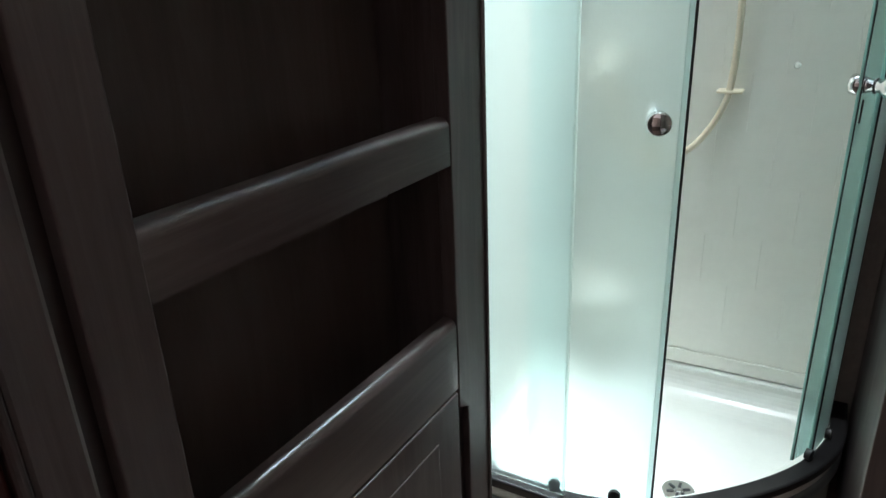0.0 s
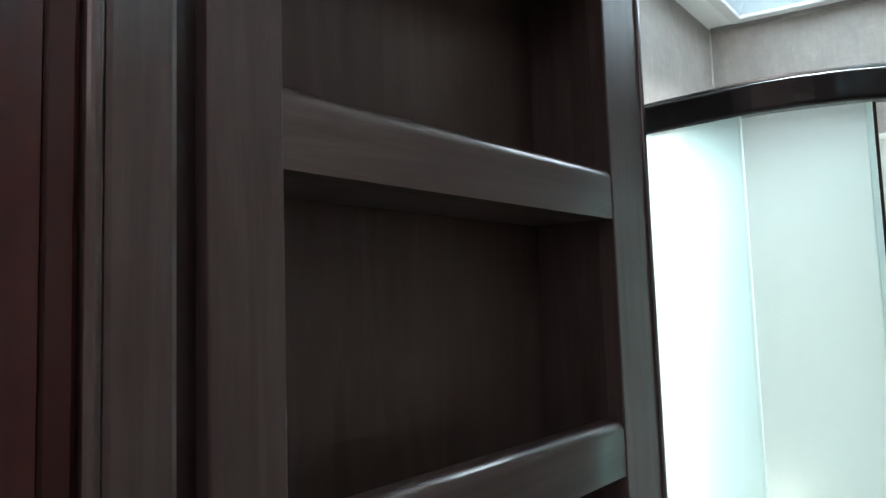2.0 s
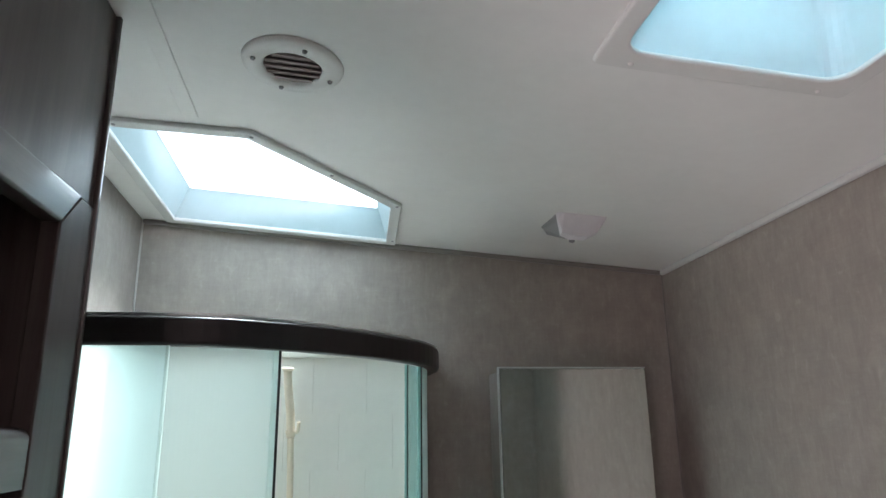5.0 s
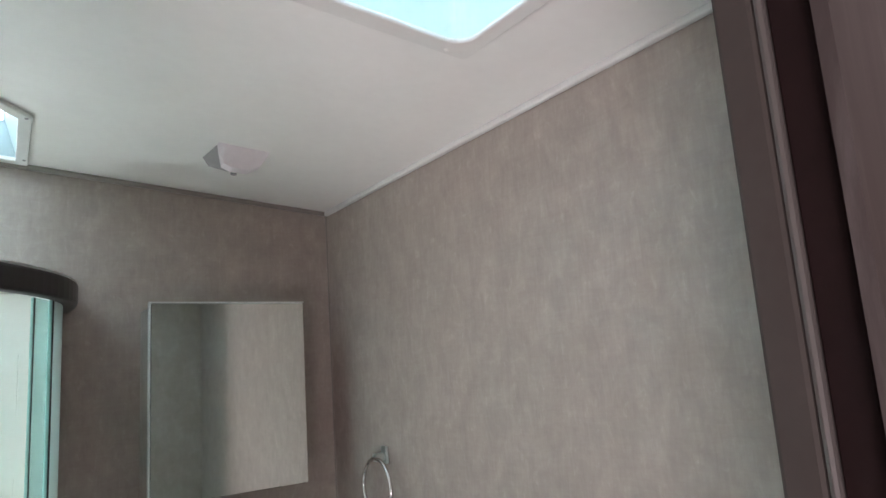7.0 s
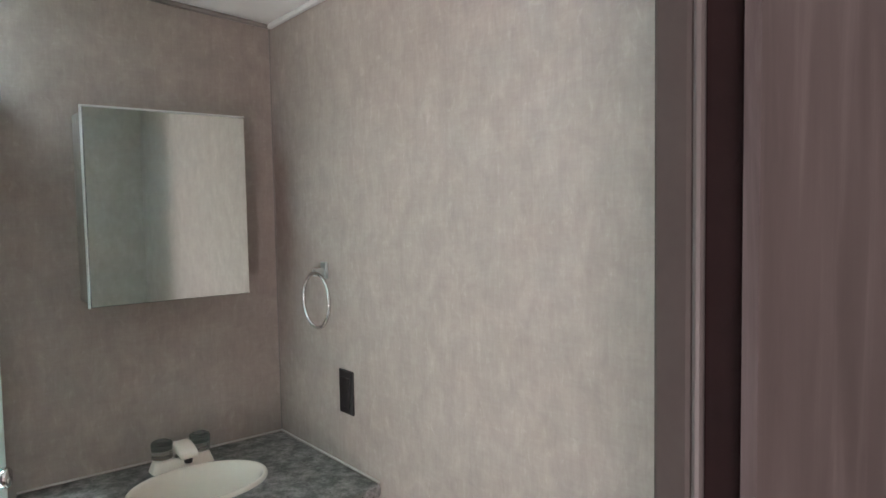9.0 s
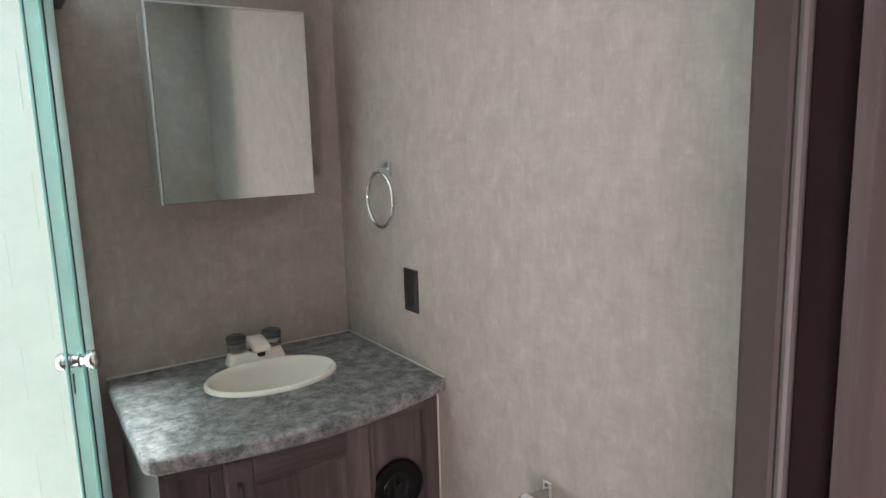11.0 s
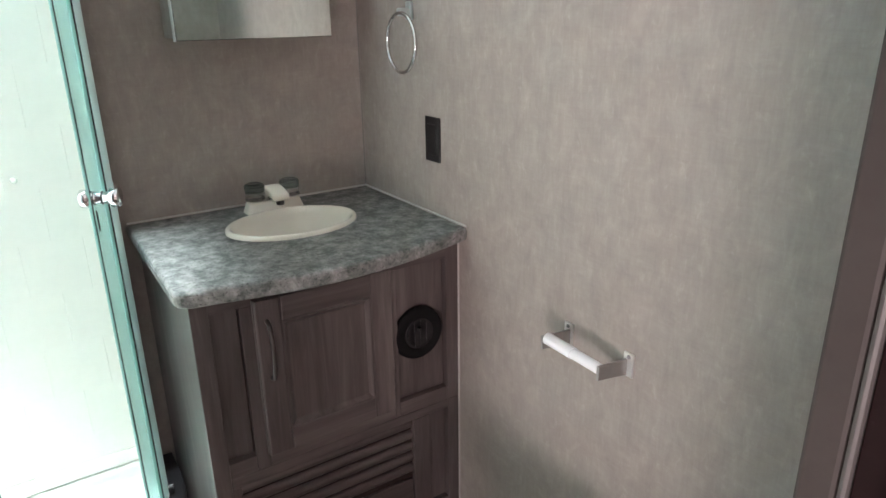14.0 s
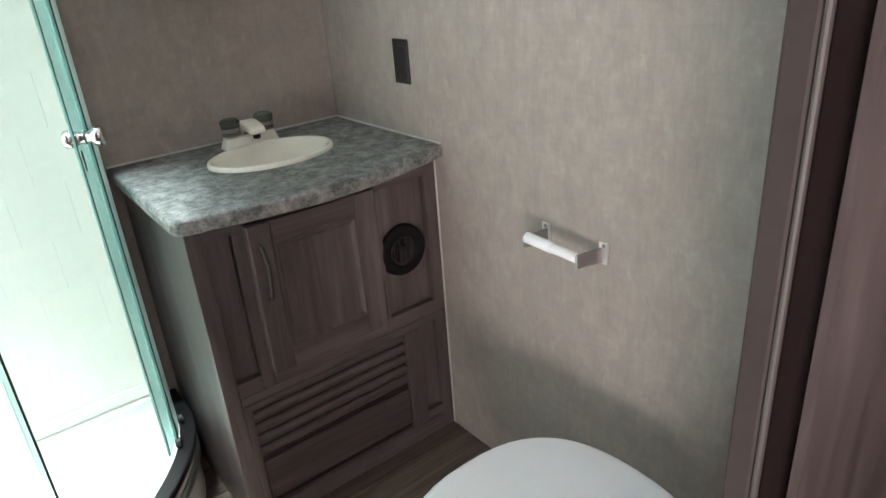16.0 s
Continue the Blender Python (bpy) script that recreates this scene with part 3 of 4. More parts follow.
# coved edges of the pan along both walls
_b = bmesh.new()
_prof = [(0.0, 0.262), (0.04, 0.262), (0.045, 0.26)] + [(0.047 + 0.09 * (1 - math.cos(radians(9 * k))), 0.254 - 0.0565 * math.sin(radians(9 * k))) for k in range(11)] + [(0.0, PAN)]
_r0 = [_b.verts.new((CX + d, -d, z)) for d, z in _prof]
_r1 = [_b.verts.new((-0.66, -d, z)) for d, z in _prof]
for i in range(len(_prof)):
    j = (i + 1) % len(_prof)
    _b.faces.new((_r0[i], _r0[j], _r1[j], _r1[i]))
_b.faces.new(_r1)
part("pan_upstand", _b, M_PAN, shower)
_b = bmesh.new()
_r0 = [_b.verts.new((CX + d, -d, z)) for d, z in _prof]
_r1 = [_b.verts.new((CX + d, -0.55, z)) for d, z in _prof]
for i in range(len(_prof)):
    j = (i + 1) % len(_prof)
    _b.faces.new((_r0[i], _r0[j], _r1[j], _r1[i]))
_b.faces.new(_r1)
part("pan_upstand", _b, M_PAN, shower)
part("bottom_rail", arc_strip(-10, 100, -0.012, 0.026, 0.214, 0.236, 0.005), M_BLACK, shower, "glossy black curved rail")
part("skirt_bead", arc_strip(-10, 100, 0.012, 0.024, 0.162, 0.185, 0.004), M_ALU, shower)
part("top_rail", arc_strip(-10, 100, -0.016, 0.014, 1.677, 1.721, 0.006), M_BLACK, shower, "glossy black curved rail")
part("top_rail_cap", arc_strip(-10, 100, -0.014, 0.010, 1.7215, 1.725), M_ALU, shower)


def glass(name, a0, a1, off, material, parent, label):
    o = part(name, arc_strip(a0, a1, off - 0.002, off + 0.002, 0.237, 1.678, step=1.0), material, parent, label, smooth=False)
    o.visible_shadow = False
    return o


fixed_w = glass("fixed_pane", 87.6, 99, 0.006, M_FROST, shower, "frosted fixed pane")
door_w = glass("door_pane", 67.5, 93, -0.008, M_FROST, shower, "frosted sliding pane, pushed open")
fixed_e = glass("fixed_pane", -2.2, 17, -0.014, M_PALEPANE, shower, "pale hazy curved fixed pane")
door_e = glass("door_pane", -2, 23.5, -0.022, M_GLASS, shower, "green-tinted sliding pane, pushed open")


def stripe(name, a, off, w, d, material, parent, z0=0.237, z1=1.678):
    x, y = arc_pt(a, off)
    b = box(-d / 2, -w / 2, z0, d / 2, w / 2, z1, 0.0015)
    n = arc_normal(a)
    upright(b, Matrix.Translation((x, y, 0)) @ Matrix.Rotation(math.atan2(n.y, n.x), 4, 'Z'))
    return part(name, b, material, parent)


stripe("seal", 67.2, -0.008, 0.004, 0.007, M_BLACKM, door_w)
stripe("edge_profile", 68.1, -0.008, 0.009, 0.007, M_PALEEDGE, door_w)
stripe("edge_profile", 87.4, 0.006, 0.005, 0.006, M_PALEEDGE, fixed_w)
stripe("edge_profile", 23.9, -0.022, 0.003, 0.005, M_GEDGE, door_e)
stripe("seal", 23.6, -0.022, 0.0018, 0.007, M_BLACKM, door_e)
stripe("edge_profile", 17.4, -0.014, 0.004, 0.006, M_GEDGE, fixed_e)
stripe("seal", 16.8, -0.013, 0.004, 0.007, M_BLACKM, fixed_e)
stripe("joint", -2.0, -0.012, 0.002, 0.007, M_BLACKM, fixed_e)
part("wall_post", arc_strip(-9.9, -2.3, -0.026, -0.009, 0.237, 1.678, 0.002, step=8), M_POST, shower, "pale aluminium wall profile")
stripe("wall_post", 98.8, 0.0, 0.026, 0.026, M_ALU, shower)


def door_knob(a, z, parent):
    x, y = arc_pt(a, -0.008)
    n = arc_normal(a)
    m = Matrix.Translation((x, y, z)) @ n.to_track_quat('Z', 'Y').to_matrix().to_4x4()
    k = part("knob", lathe([(0, 0.036), (0.0155, 0.036), (0.0185, 0.033), (0.0185, 0.02), (0.012, 0.014), (0.011, 0.003), (0.011, -0.004),
                            (0.012, -0.014), (0.0175, -0.019), (0.0175, -0.032), (0.0145, -0.035), (0, -0.035)], m, 28), M_CHROME, parent, "chrome knob on both faces", smooth=True)
    for off in (-0.011, 0.003):
        part("knob_washer", lathe([(0, 0), (0.013, 0), (0.013, 0.002), (0, 0.002)], m @ pose(0, 0, off), 20), M_BLACKM, k)
    return k


door_knob(72.7, 0.97, door_w)
door_knob(22.2, 0.995, door_e)
# narrow dark strip on the glass below the knob
stripe("dark_strip", 22.8, -0.017, 0.004, 0.003, M_BLACKM, door_e, 0.932, 0.972)
for a in (76, 90):
    x, y = arc_pt(a, -0.012)
    part("roller", lathe([(0, 0), (0.011, 0), (0.012, 0.004), (0.012, 0.012), (0, 0.014)], pose(x, y, 0.247, 90, 0, 90 - a), 18), M_BLACKM, door_w)
for a in (8, 20):
    x, y = arc_pt(a, -0.012)
    part("roller", lathe([(0, 0), (0.011, 0), (0.012, 0.004), (0.012, 0.012), (0, 0.014)], pose(x, y, 0.247, 90, 0, 90 - a), 18), M_BLACKM, door_e)
part("drain", lathe([(0, 0.002), (0.01, 0.003), (0.026, 0.004), (0.032, 0.003), (0.034, 0.0)], pose(-0.903, -0.428, PAN), 32), M_CHROME, shower, "chrome drain")
for k in range(6):
    part("drain_slot", upright(box(-0.003, 0.009, 0.002, 0.003, 0.024, 0.0052, 0.001), pose(-0.903, -0.428, PAN, 0, 0, 60 * k)), M_BLACKM, shower)
part("drain_screw", lathe([(0, 0.007), (0.006, 0.006), (0.008, 0.002), (0, 0.002)], pose(-0.903, -0.428, PAN), 16), M_CHROME, shower)

# wall liners
surround_n = solid("wall_liner_north", box(CX + 0.03, -0.026, 0.263, -0.66, 0.0, 1.722, 0.004), M_SURROUND, "glossy white moulded shower wall liner", "shower liner", "structure")
surround_w = solid("wall_liner_west", box(CX, -0.555, 0.263, CX + 0.026, -0.026, 1.722, 0.004), M_SURROUND, "glossy white moulded shower wall liner", "shower liner", "structure")
solid("trim_liner_top", box(CX + 0.03, -0.04, 1.716, -0.655, -0.026, 1.73, 0.004), M_SURROUND, "rounded top lip of the liner", "trim", "structure")
solid("trim_liner_foot", box(CX + 0.03, -0.0335, 0.2655, -0.66, -0.026, 0.303, 0.003), M_SURROUND, "raised foot band of the liner", "trim", "structure")

solid("trim_liner_edge", box(-0.674, -0.037, 0.304, -0.66, -0.0262, 1.715, 0.004), M_SURROUND, "raised rounded edge of the liner", "trim", "structure")

# hand shower, hose and mixer
hand_shower = thing("hand_shower", (-0.945, -0.06, 1.57), "ivory plastic hand shower with long hose in a wall clip", "hand shower")
part("handle", tube(smooth_line([(-0.953, -0.085, 1.685), (-0.95, -0.075, 1.64), (-0.944, -0.066, 1.59), (-0.942, -0.06, 1.54)], 4), 0.0095, 14), M_HOSE, hand_shower, smooth=True)
part("end_flange", lathe([(0, 0.004), (0.012, 0.003), (0.014, 0.0), (0.012, -0.004), (0, -0.004)], pose(-0.953, -0.085, 1.686), 20), M_HOSE, hand_shower, smooth=True)
part("holder", box(-0.953, -0.07, 1.545, -0.933, -0.026, 1.556, 0.004), M_HOSE, hand_shower)
part("holder_clip", tube(smooth_line([(-0.93, -0.05, 1.55), (-0.926, -0.068, 1.556), (-0.925, -0.078, 1.572)], 4), 0.004, 8), M_HOSE, hand_shower)
part("hose", tube(smooth_line([(-0.942, -0.06, 1.54), (-0.938, -0.06, 1.4), (-0.938, -0.058, 1.25), (-0.932, -0.056, 1.1), (-0.934, -0.054, 0.99), (-0.944, -0.055, 0.92),
                              (-0.975, -0.06, 0.856), (-1.016, -0.065, 0.812), (-1.08, -0.06, 0.79), (-1.14, -0.06, 0.82), (-1.165, -0.06, 0.91)], 8), 0.0072, 12), M_HOSE, hand_shower, smooth=True)
part("hose_clip", box(-0.963, -0.064, 0.942, -0.911, -0.026, 0.948, 0.002), M_HOSE, hand_shower)
mixer = thing("shower_mixer", (-1.2, -0.05, 0.965), "ivory plastic two-handle shower mixer on the liner", "shower mixer")
part("body", box(-1.232, -0.06, 0.905, -1.17, -0.026, 1.02, 0.014), M_CREAM, mixer)
for z in (0.935, 0.99):
    part("handle", lathe([(0.0, 0.045), (0.017, 0.045), (0.02, 0.04), (0.022, 0.0), (0, 0)], pose(-1.201, -0.06, z, 90, 0, 0), 16), M_CREAM, mixer)
_b = prism([(0.0, 0.0), (0.0, 0.03), (-0.075, 0.03), (-0.085, 0.022), (-0.07, 0.012)], -0.07, 0.07, 0.004)
upright(_b, Matrix(((0, 0, 1, -1.18), (1, 0, 0, -0.026), (0, 1, 0, 0.43), (0, 0, 0, 1))))
solid("soap_ledge", _b, M_SURROUND, "white moulded soap ledge on the shower liner", "soap ledge")
solid("suction_hook", lathe([(0, 0.004), (0.004, 0.004), (0.007, 0.0), (0, 0)], pose(-0.818, -0.027, 0.998, 90, 0, 0), 16), M_SURROUND, "tiny white plastic stub on the liner", "hook", smooth=True)


# ---- vanity ----
vanity = thing("vanity_cabinet", (-0.31, -0.2, 0), "grey-brown wood-grain bathroom vanity cabinet with louvred base", "cabinet")
VX0, VY = -0.602, -0.445
VX1 = -0.002
part("side_panel", box(VX0, VY, FZ, VX0 + 0.016, 0.0, 0.83, 0.001), M_WOOD, vanity)
# face frame: uprights and rails leave the openings
FF = VY + 0.018
LZ0, LZ1 = 0.05 + FZ, 0.392          # louvred opening
IZ0, IZ1 = 0.452, 0.785              # inset panels beside the door
part("stile", box(VX0 - 0.001, VY - 0.001, FZ, -0.569, FF, 0.83, 0.002), M_WOOD, vanity)
part("stile", box(-0.512, VY, 0.415, -0.482, FF, IZ1, 0.002), M_WOOD, vanity)
part("stile", box(-0.181, VY, 0.415, -0.167, FF, IZ1, 0.002), M_WOOD, vanity)
part("rail", box(-0.482, VY, 0.415, -0.181, FF, 0.455, 0.002), M_WOOD_H, vanity)
part("stile", box(-0.036, VY, 0.415, VX1, FF, 0.83, 0.002), M_WOOD, vanity)
part("stile", box(-0.034, VY, FZ, VX1, FF, 0.415, 0.002), M_WOOD, vanity)
part("rail", box(-0.569, VY, IZ1, -0.482, FF, 0.807, 0.001), M_WOOD_H, vanity)
part("rail", box(-0.181, VY, IZ1, -0.036, FF, 0.807, 0.001), M_WOOD_H, vanity)
part("rail", box(-0.569, VY, 0.807, -0.036, FF, 0.83, 0.002), M_WOOD_H, vanity)
# near-black sheet supplies the shadow line round the door
part("shade_backing", box(-0.482, FF + 0.002, 0.455, -0.181, FF + 0.006, 0.807), M_GAPDARK, vanity, "dark sheet painted as the shadow gap round the door")
part("rail", box(-0.569, VY, LZ1, -0.034, FF, 0.415, 0.002), M_WOOD_H, vanity)
part("rail", box(-0.569, VY, 0.415, -0.512, FF, IZ0, 0.002), M_WOOD_H, vanity)
part("rail", box(-0.167, VY, 0.415, -0.036, FF, IZ0, 0.002), M_WOOD_H, vanity)
part("rail", box(-0.569, VY, FZ, -0.034, FF, LZ0, 0.002), M_WOOD_H, vanity)
part("stile", box(-0.569, VY, LZ0, -0.55, FF, LZ1, 0.002), M_WOOD, vanity)
part("stile", box(-0.134, VY, LZ0, -0.086, FF, LZ1, 0.002), M_WOOD, vanity)
for x0, x1, z0, z1 in ((-0.569, -0.512, IZ0, IZ1), (-0.167, -0.036, IZ0, IZ1), (-0.086, -0.034, 0.125, LZ1)):
    part("inset_panel", box(x0 + 0.0015, FF - 0.0035, z0 + 0.0015, x1 - 0.0015, FF + 0.002, z1 - 0.0015, 0.001), M_WOOD, vanity)
    part("groove", box(x0 - 0.004, FF + 0.003, z0 - 0.004, x1 + 0.004, FF + 0.006, z1 + 0.004), M_BACKWOOD, vanity, "dark joint round the inset panel")
part("rail", box(-0.086, VY, LZ0, -0.034, FF, 0.125, 0.002), M_WOOD_H, vanity)
# the shade between the louvres is the colour of this dark sheet
part("shade_backing", box(-0.55, FF - 0.004, LZ0, -0.134, FF + 0.004, LZ1), M_GAPDARK, vanity, "dark sheet painted as shade behind the louvres")
for i in range(5):
    z = LZ1 - 0.015 - i * 0.0318
    rib = lathe([(0, -0.2078), (1, -0.2078), (1, 0.2078), (0, 0.2078)], pose(-0.342, FF - 0.002, z) @ pose(0, 0, 0, 0, 90, 0) @ pose(0, 0, 0, 0, 0, 20), 20, sx=0.0145, sy=0.011)
    part("louvre", rib, M_WOOD_H, vanity)
part("kick_board", box(-0.548, FF - 0.012, 0.112, -0.136, FF - 0.002, 0.222, 0.003), M_WOOD_H, vanity)
# door: frame and raised panel
DX0, DX1, DZ0, DZ1, DY = -0.489, -0.188, 0.45, 0.799, VY - 0.02
SW = 0.052
vdoor = part("door", box(DX0, VY - 0.01, DZ0, DX1, VY - 0.001, DZ1, 0.001), M_WOOD, vanity, "wood-grain door with raised panel")
part("stile", box(DX0, DY, DZ0, DX0 + SW, VY - 0.01, DZ1, 0.0045, seg=3), M_WOOD, vdoor)
part("stile", box(DX1 - SW, DY, DZ0, DX1, VY - 0.01, DZ1, 0.0045, seg=3), M_WOOD, vdoor)
part("rail", box(DX0 + SW, DY, DZ0, DX1 - SW, VY - 0.01, DZ0 + SW, 0.003), M_WOOD_H, vdoor)
part("rail", box(DX0 + SW, DY, DZ1 - SW, DX1 - SW, VY - 0.01, DZ1, 0.003), M_WOOD_H, vdoor)
_b = bmesh.new()
_o4 = [(DX0 + SW, DZ0 + SW), (DX1 - SW, DZ0 + SW), (DX1 - SW, DZ1 - SW), (DX0 + SW, DZ1 - SW)]
_r = [[_b.verts.new((x, y, z)) for x, z in inset(_o4, d)] for d, y in ((0.0, DY + 0.001), (0.004, DY + 0.0008), (0.013, DY + 0.0075), (0.016, DY + 0.0078))]
for p, q in zip(_r, _r[1:]):
    for i in range(4):
        _b.faces.new((p[i], p[(i + 1) % 4], q[(i + 1) % 4], q[i]))
_b.faces.new(_r[-1])
part("panel", _b, M_WOOD, vdoor)
HX, HZ = DX0 + 0.022, 0.692
part("handle", tube(smooth_line([(HX, DY, HZ + 0.063), (HX, DY - 0.016, HZ + 0.052), (HX, DY - 0.026, HZ), (HX, DY - 0.016, HZ - 0.052), (HX, DY, HZ - 0.063)], 6), 0.0048, 10), M_BRONZE, vdoor, "dark arched handle", smooth=True)
# round vent in the side panel
VENT = (-0.111, FF - 0.008, 0.616)
vent = thing("floor_register", VENT, "round black heater vent set in the vanity front", "vent")
VM = Matrix.Translation(VENT) @ Matrix.Rotation(radians(90), 4, 'X')
part("flange", lathe([(0.036, 0.008), (0.04, 0.0125), (0.058, 0.012), (0.063, 0.009), (0.065, 0.0), (0.036, 0.0)], VM, 40), M_FLANGE, vent, smooth=True)
part("bowl", lathe([(0.0, 0.003), (0.03, 0.003), (0.037, 0.012), (0.037, 0.0), (0.0, 0.0)], VM, 32), M_BLACK, vent, smooth=True)
for i in range(4):
    y = -0.024 + i * 0.016
    w = math.sqrt(0.036 ** 2 - y * y)
    part("vane", upright(box(-w, -0.005, -0.001, w, 0.005, 0.001, 0.0005), VM @ pose(0, 0, 0, 0, 0, 90) @ pose(0, y, 0.004, 60, 0, 0)), M_BLACK, vent)
part("tab", upright(box(-0.0025, -0.006, 0.0, 0.0025, 0.006, 0.012, 0.001), VM @ pose(0, 0.008, 0.003)), M_BLACKM, vent)

# worktop with bowed front and sink cut-out
SINK = (-0.305, -0.222)


def worktop_outline():
    pts = [(-0.001, -0.001), (-0.001, -0.478)]
    for i in range(1, 14):
        u = i / 14
        pts.append((-0.012 - u * 0.585, -0.482 - 0.056 * math.sin(math.pi * 0.92 * u)))
    for i in range(7):
        t = radians(270 - 15 * i)
        pts.append((-0.596 + 0.034 * math.cos(t), -0.466 + 0.034 * math.sin(t)))
    pts.append((-0.622, -0.001))
    return pts


def oval(rx, ry, n=40):
    return [(SINK[0] + rx * math.cos(2 * math.pi * i / n), SINK[1] + ry * math.sin(2 * math.pi * i / n)) for i in range(n)]


worktop = thing("worktop", (-0.31, -0.25, 0.828), "mottled grey stone-look laminate worktop with bowed front edge", "countertop")
part("slab", prism(worktop_outline(), 0.828, 0.86, 0.007, holes=[oval(0.143, 0.103)]), M_COUNTER, worktop)
part("edge_band", prism(inset(worktop_outline(), -0.0009), 0.8365, 0.8515, holes=[inset(worktop_outline(), 0.004)]), M_COUNTER, worktop, "speckled laminate edge band")
solid("trim_worktop_back", box(-0.62, -0.0045, 0.86, -0.0045, 0.0, 0.8645, 0.0015), M_CORNER, "pale sealant line behind the worktop", "trim", "structure")
solid("trim_worktop_side", box(-0.0045, -0.478, 0.86, 0.0, 0.0, 0.8645, 0.0015), M_CORNER, "pale sealant line beside the worktop", "trim", "structure")
solid("trim_vanity_side", box(-0.0035, -0.449, FZ, 0.0, -0.4455, 0.828, 0.001), M_CORNER, "thin white sealant line beside the vanity", "trim", "structure")

sink = thing("sink", (SINK[0], SINK[1], 0.86), "cream plastic oval drop-in sink", "sink")
part("bowl", lathe([(1.0, 0.0), (1.0, 0.005), (0.98, 0.0095), (0.95, 0.01), (0.915, 0.006), (0.88, -0.006), (0.81, -0.06), (0.69, -0.12), (0.45, -0.148), (0.16, -0.155),
                    (0.1, -0.158), (0.1, -0.165), (0.47, -0.156), (0.72, -0.127), (0.85, -0.065), (0.9, 0.0)], Matrix.Identity(4), 56, sx=0.152, sy=0.111), M_CREAM, sink, local=True, smooth=True)
part("drain", lathe([(0, 0.002), (0.016, 0.003), (0.02, 0.0), (0, -0.004)], pose(0, 0, -0.1565), 24), M_CHROME, sink, local=True, smooth=True)

faucet = thing("faucet", (-0.295, -0.076, 0.86), "cream plastic basin faucet with two smoked clear knobs", "faucet")
_b = bmesh.new()
_base = [[_b.verts.new((x, y, z)) for x, y in rounded_rect(-w, -d, w, d, 0.014)] for w, d, z in ((0.072, 0.026, 0.0), (0.071, 0.0255, 0.004), (0.064, 0.021, 0.024), (0.061, 0.018, 0.027))]
for p, q in zip(_base, _base[1:]):
    for i in range(len(p)):
        _b.faces.new((p[i], p[(i + 1) % len(p)], q[(i + 1) % len(p)], q[i]))
_b.faces.new(_base[0])
_b.faces.new(_base[-1])
part("base", _b, M_CREAM, faucet, local=True)
_side = smooth_line([(0.022, 0.025), (0.021, 0.05), (0.008, 0.06), (-0.02, 0.06), (-0.046, 0.054), (-0.06, 0.047), (-0.062, 0.036), (-0.05, 0.032), (-0.034, 0.036), (-0.026, 0.034), (-0.024, 0.025)], 4)
_b = prism([(p[0], p[1]) for p in [Vector(v) for v in _side]], -0.021, 0.021, 0.006)
part("spout", upright(_b, Matrix(((0, 0, 1, 0), (1, 0, 0, 0), (0, 1, 0, 0), (0, 0, 0, 1)))), M_CREAM, faucet, local=True, smooth=True)
part("aerator", lathe([(0, -0.009), (0.009, -0.009), (0.0105, 0.006), (0, 0.006)], pose(0, -0.048, 0.031), 18), M_BLACKM, faucet, local=True)
for x in (-0.044, 0.044):
    k = part("knob", lathe([(0, 0.07), (0.0155, 0.071), (0.0222, 0.068), (0.0248, 0.063), (0.0232, 0.05), (0.0, 0.049)], pose(x, 0, 0), 14), M_SMOKE, faucet, "smoked clear acrylic knob", local=True)
    part("skirt", lathe([(0, 0.0485), (0.023, 0.0488), (0.0222, 0.04), (0.0238, 0.031), (0.02, 0.029), (0, 0.029)], pose(x, 0, 0), 14), M_CLEAR, k, "clear ribbed acrylic lower part", local=True)

# medicine cabinet with a mirror door
medicine = thing("medicine_cabinet", (-0.31, 0, 1.262), "wall medicine cabinet with frameless mirror door", "mirror cabinet")
part("body", box(-0.478, -0.112, 1.266, -0.14, 0.0, 1.679, 0.002), M_WALL, medicine)
mdoor = part("door", box(-0.484, -0.127, 1.262, -0.134, -0.1135, 1.684, 0.001), M_GREYTRIM, medicine)
part("mirror", box(-0.483, -0.13, 1.263, -0.135, -0.1275, 1.683, 0.001), M_MIRROR, mdoor, "mirror glass")
part("edge_strip", box(-0.487, -0.132, 1.261, -0.4842, -0.118, 1.687, 0.001), M_TRIMW, mdoor)
part("edge_strip", box(-0.484, -0.132, 1.6842, -0.134, -0.118, 1.687, 0.001), M_TRIMW, mdoor)

# towel ring
ring = thing("towel_ring", (0, -0.264, 1.318), "chrome towel ring on the wallpaper wall", "towel ring")
part("plate", box(-0.008, -0.276, 1.296, 0.0, -0.252, 1.336, 0.003), M_ALU, ring)
part("post", box(-0.034, -0.272, 1.304, -0.006, -0.256, 1.322, 0.004), M_ALU, ring)
part("ring", tube([(-0.032, -0.271 + 0.0615 * math.cos(2 * math.pi * i / 48), 1.247 + 0.0645 * math.sin(2 * math.pi * i / 48)) for i in range(48)], 0.0043, 10, closed=True), M_CHROME, ring, smooth=True)

# outlet
outlet = thing("wall_outlet", (0, -0.351, 1.038), "black rectangular wall outlet plate", "outlet")
part("plate", box(-0.006, -0.38, 0.987, 0.0, -0.322, 1.089, 0.002), M_BLACKM, outlet)
part("insert", box(-0.008, -0.368, 1.003, -0.005, -0.334, 1.073, 0.001), M_BLACK, outlet)

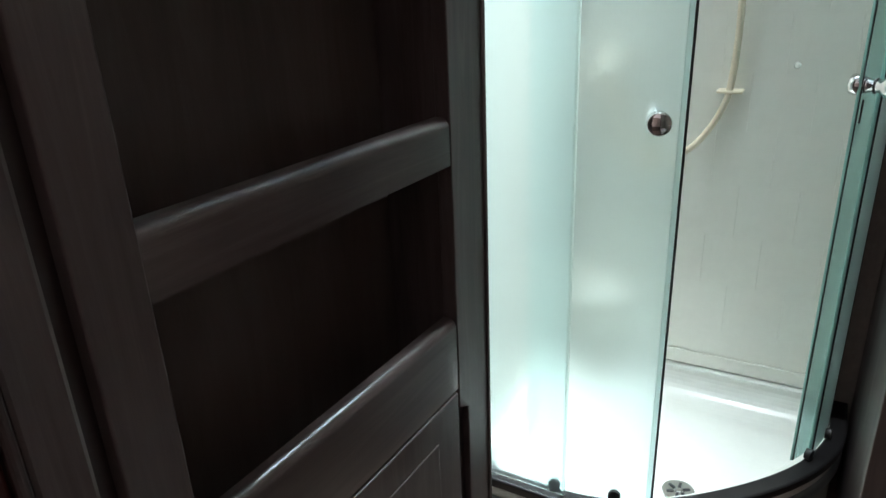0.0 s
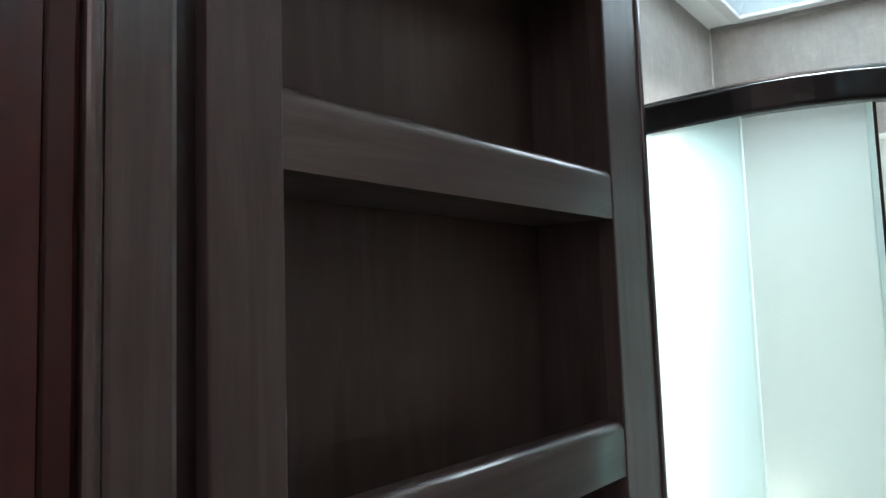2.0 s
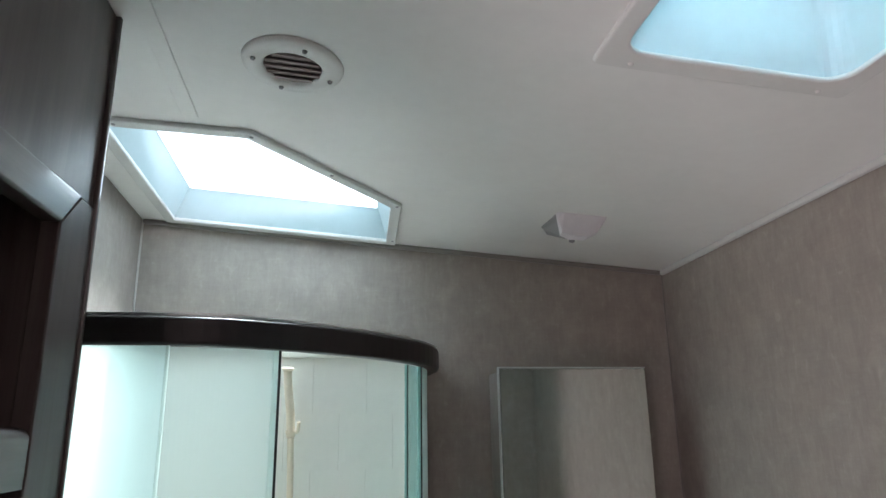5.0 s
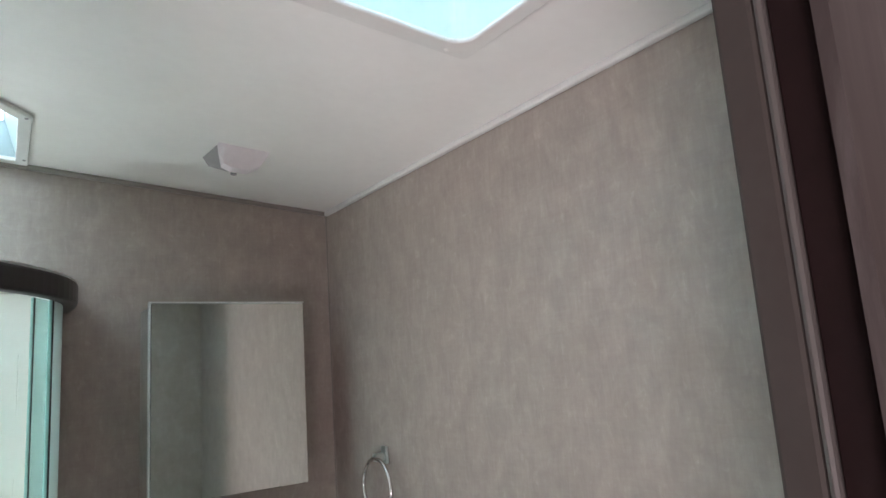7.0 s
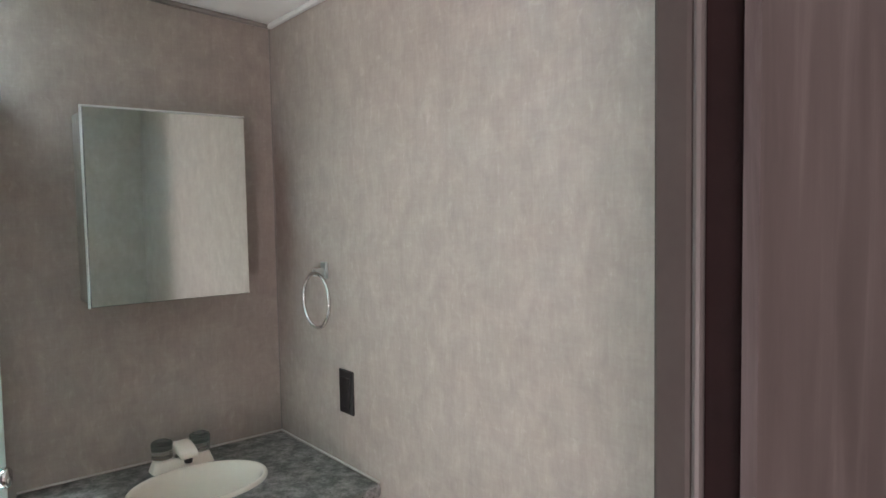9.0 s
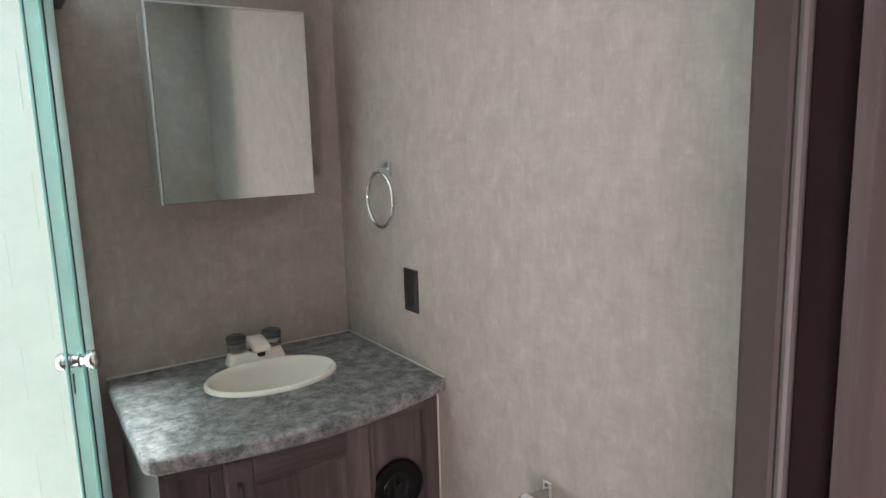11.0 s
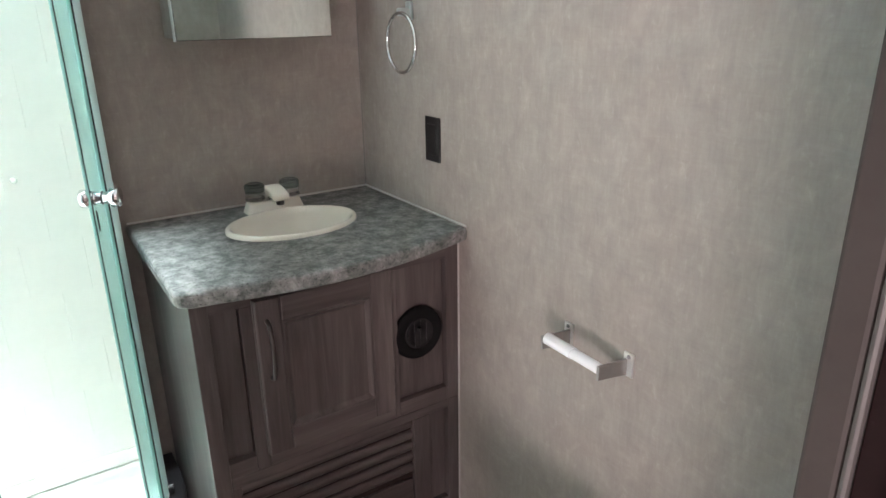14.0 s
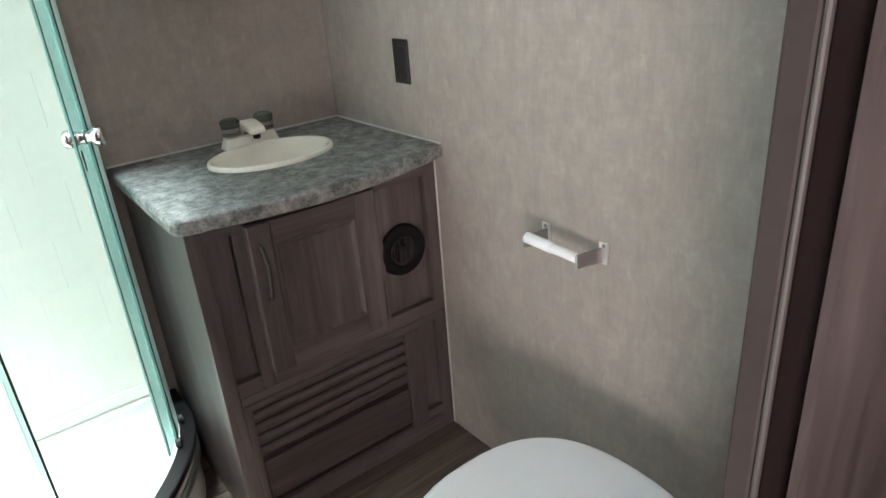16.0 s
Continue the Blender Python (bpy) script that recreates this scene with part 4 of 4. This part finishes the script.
# toilet paper holder
holder = thing("toilet_paper_holder", (0, -0.88, 0.735), "satin metal toilet paper holder with bare white roller", "paper holder")
for y, side in ((-0.815, 1), (-0.953, -1)):
    br = part("bracket", box(-0.004, y - 0.011 + 0.004 * side, 0.712, 0.0, y + 0.011 + 0.004 * side, 0.757, 0.0014), M_SATIN, holder, "satin metal bracket")
    _b = prism([(-0.074, 0.726), (-0.004, 0.715), (-0.004, 0.745), (-0.074, 0.752)], -0.003, 0.003, 0.001)
    part("arm", upright(_b, Matrix(((1, 0, 0, 0), (0, 0, 1, y), (0, 1, 0, 0), (0, 0, 0, 1)))), M_ARM, br)
    part("screw", lathe([(0, 0.003), (0.003, 0.002), (0.004, 0)], pose(-0.004, y + 0.005 * side, 0.750, 0, -90, 0), 10), M_GREYPL, br)
part("roller", tube([(-0.064, -0.8185, 0.746), (-0.064, -0.885, 0.744)], 0.0112, 20), M_BRIGHT, holder, "white plastic roller", smooth=False)
part("roller_sleeve", tube([(-0.064, -0.88, 0.744), (-0.064, -0.9495, 0.742)], 0.0098, 20), M_BRIGHT, holder, "white plastic roller")

# ---- toilet ----
TC = (-0.36, -1.165)
toilet = thing("toilet", (TC[0], TC[1], FZ), "white low-profile toilet with closed rounded lid", "toilet")


def egg(w, f, r, n=48):
    out = []
    for i in range(n):
        t = 2 * math.pi * i / n
        c, s = math.cos(t), math.sin(t)
        out.append((w * math.copysign(abs(c) ** 0.8, c), (f if s > 0 else r) * math.copysign(abs(s) ** 0.8, s)))
    return out


part("lid", prism(egg(0.208, 0.215, 0.2), 0.386, 0.405, 0.009), M_BRIGHT, toilet, local=True, smooth=False)
part("seat", prism(egg(0.203, 0.209, 0.19), 0.366, 0.385, 0.006), M_BRIGHT, toilet, local=True)
part("bowl", lathe([(0.0, 0.365), (0.95, 0.365), (1.0, 0.35), (0.96, 0.3), (0.8, 0.22), (0.62, 0.1), (0.66, 0.02), (0.7, 0.0), (0, 0.0)], pose(0, 0, 0), 40, sx=0.175, sy=0.215), M_WHITE, toilet, local=True, smooth=True)
for x in (-0.07, 0.07):
    part("hinge", box(x - 0.015, -0.215, 0.36, x + 0.015, -0.185, 0.404, 0.005), M_WHITE, toilet, local=True)

# ---- pieces of the liners and the floor ----
TW = 0.122


def tile_mesh(name, w, h, d):
    """A shallow moulded tile whose upright edges are rounded off."""
    r = 0.0009
    bb = prism([(0, d), (0, r), (r, 0), (w - r, 0), (w, r), (w, d)], 0, h)
    me = bpy.data.meshes.new(name)
    bb.to_mesh(me)
    bb.free()
    me.materials.append(M_SURROUND)
    return me


TILE_CACHE = {}


def tiles(parent, span, m, shift):
    rows = 11
    z0 = 0.37
    for r in range(rows):
        x = -TW / 2 + shift if r % 2 else shift - TW
        while x < span - 0.01:
            a, b = max(x, 0.0), min(x + TW, span)
            if b - a > 0.02:
                key = round(b - a, 3)
                if key not in TILE_CACHE:
                    TILE_CACHE[key] = tile_mesh("tile", b - a, TW, 0.0013)
                o = new("tile", TILE_CACHE[key])
                o.matrix_basis = m @ Matrix.Translation((a, 0, z0 + r * TW))
                o.parent = parent
            x += TW


tiles(surround_n, 0.615, Matrix.Translation((CX + 0.034, -0.0269, 0)), 0.0156)
tiles(surround_w, 0.51, Matrix.Translation((CX + 0.0269, -0.545, 0)) @ Matrix.Rotation(radians(90), 4, 'Z'), 0.03)

PLANK_W, PLANK_L = 0.118, 0.9
_pm = {}
for r in range(14):
    y1 = -0.02 - r * PLANK_W
    x = -2.0 - (r * 0.37) % PLANK_L
    while x < 0.0:
        a, b = max(x, -2.0), min(x + PLANK_L, 0.0)
        if b - a > 0.03:
            key = round(b - a, 3)
            if key not in _pm:
                bb = box(0, 0, 0, b - a - 0.0015, PLANK_W - 0.0015, 0.006, 0.0012, seg=1)
                me = bpy.data.meshes.new("plank")
                bb.to_mesh(me)
                bb.free()
                me.materials.append(M_PLANK)
                _pm[key] = me
            o = new("plank", _pm[key])
            o.matrix_basis = Matrix.Translation((a, y1 - PLANK_W, FZ - 0.006))
            o.parent = floor
        x += PLANK_L
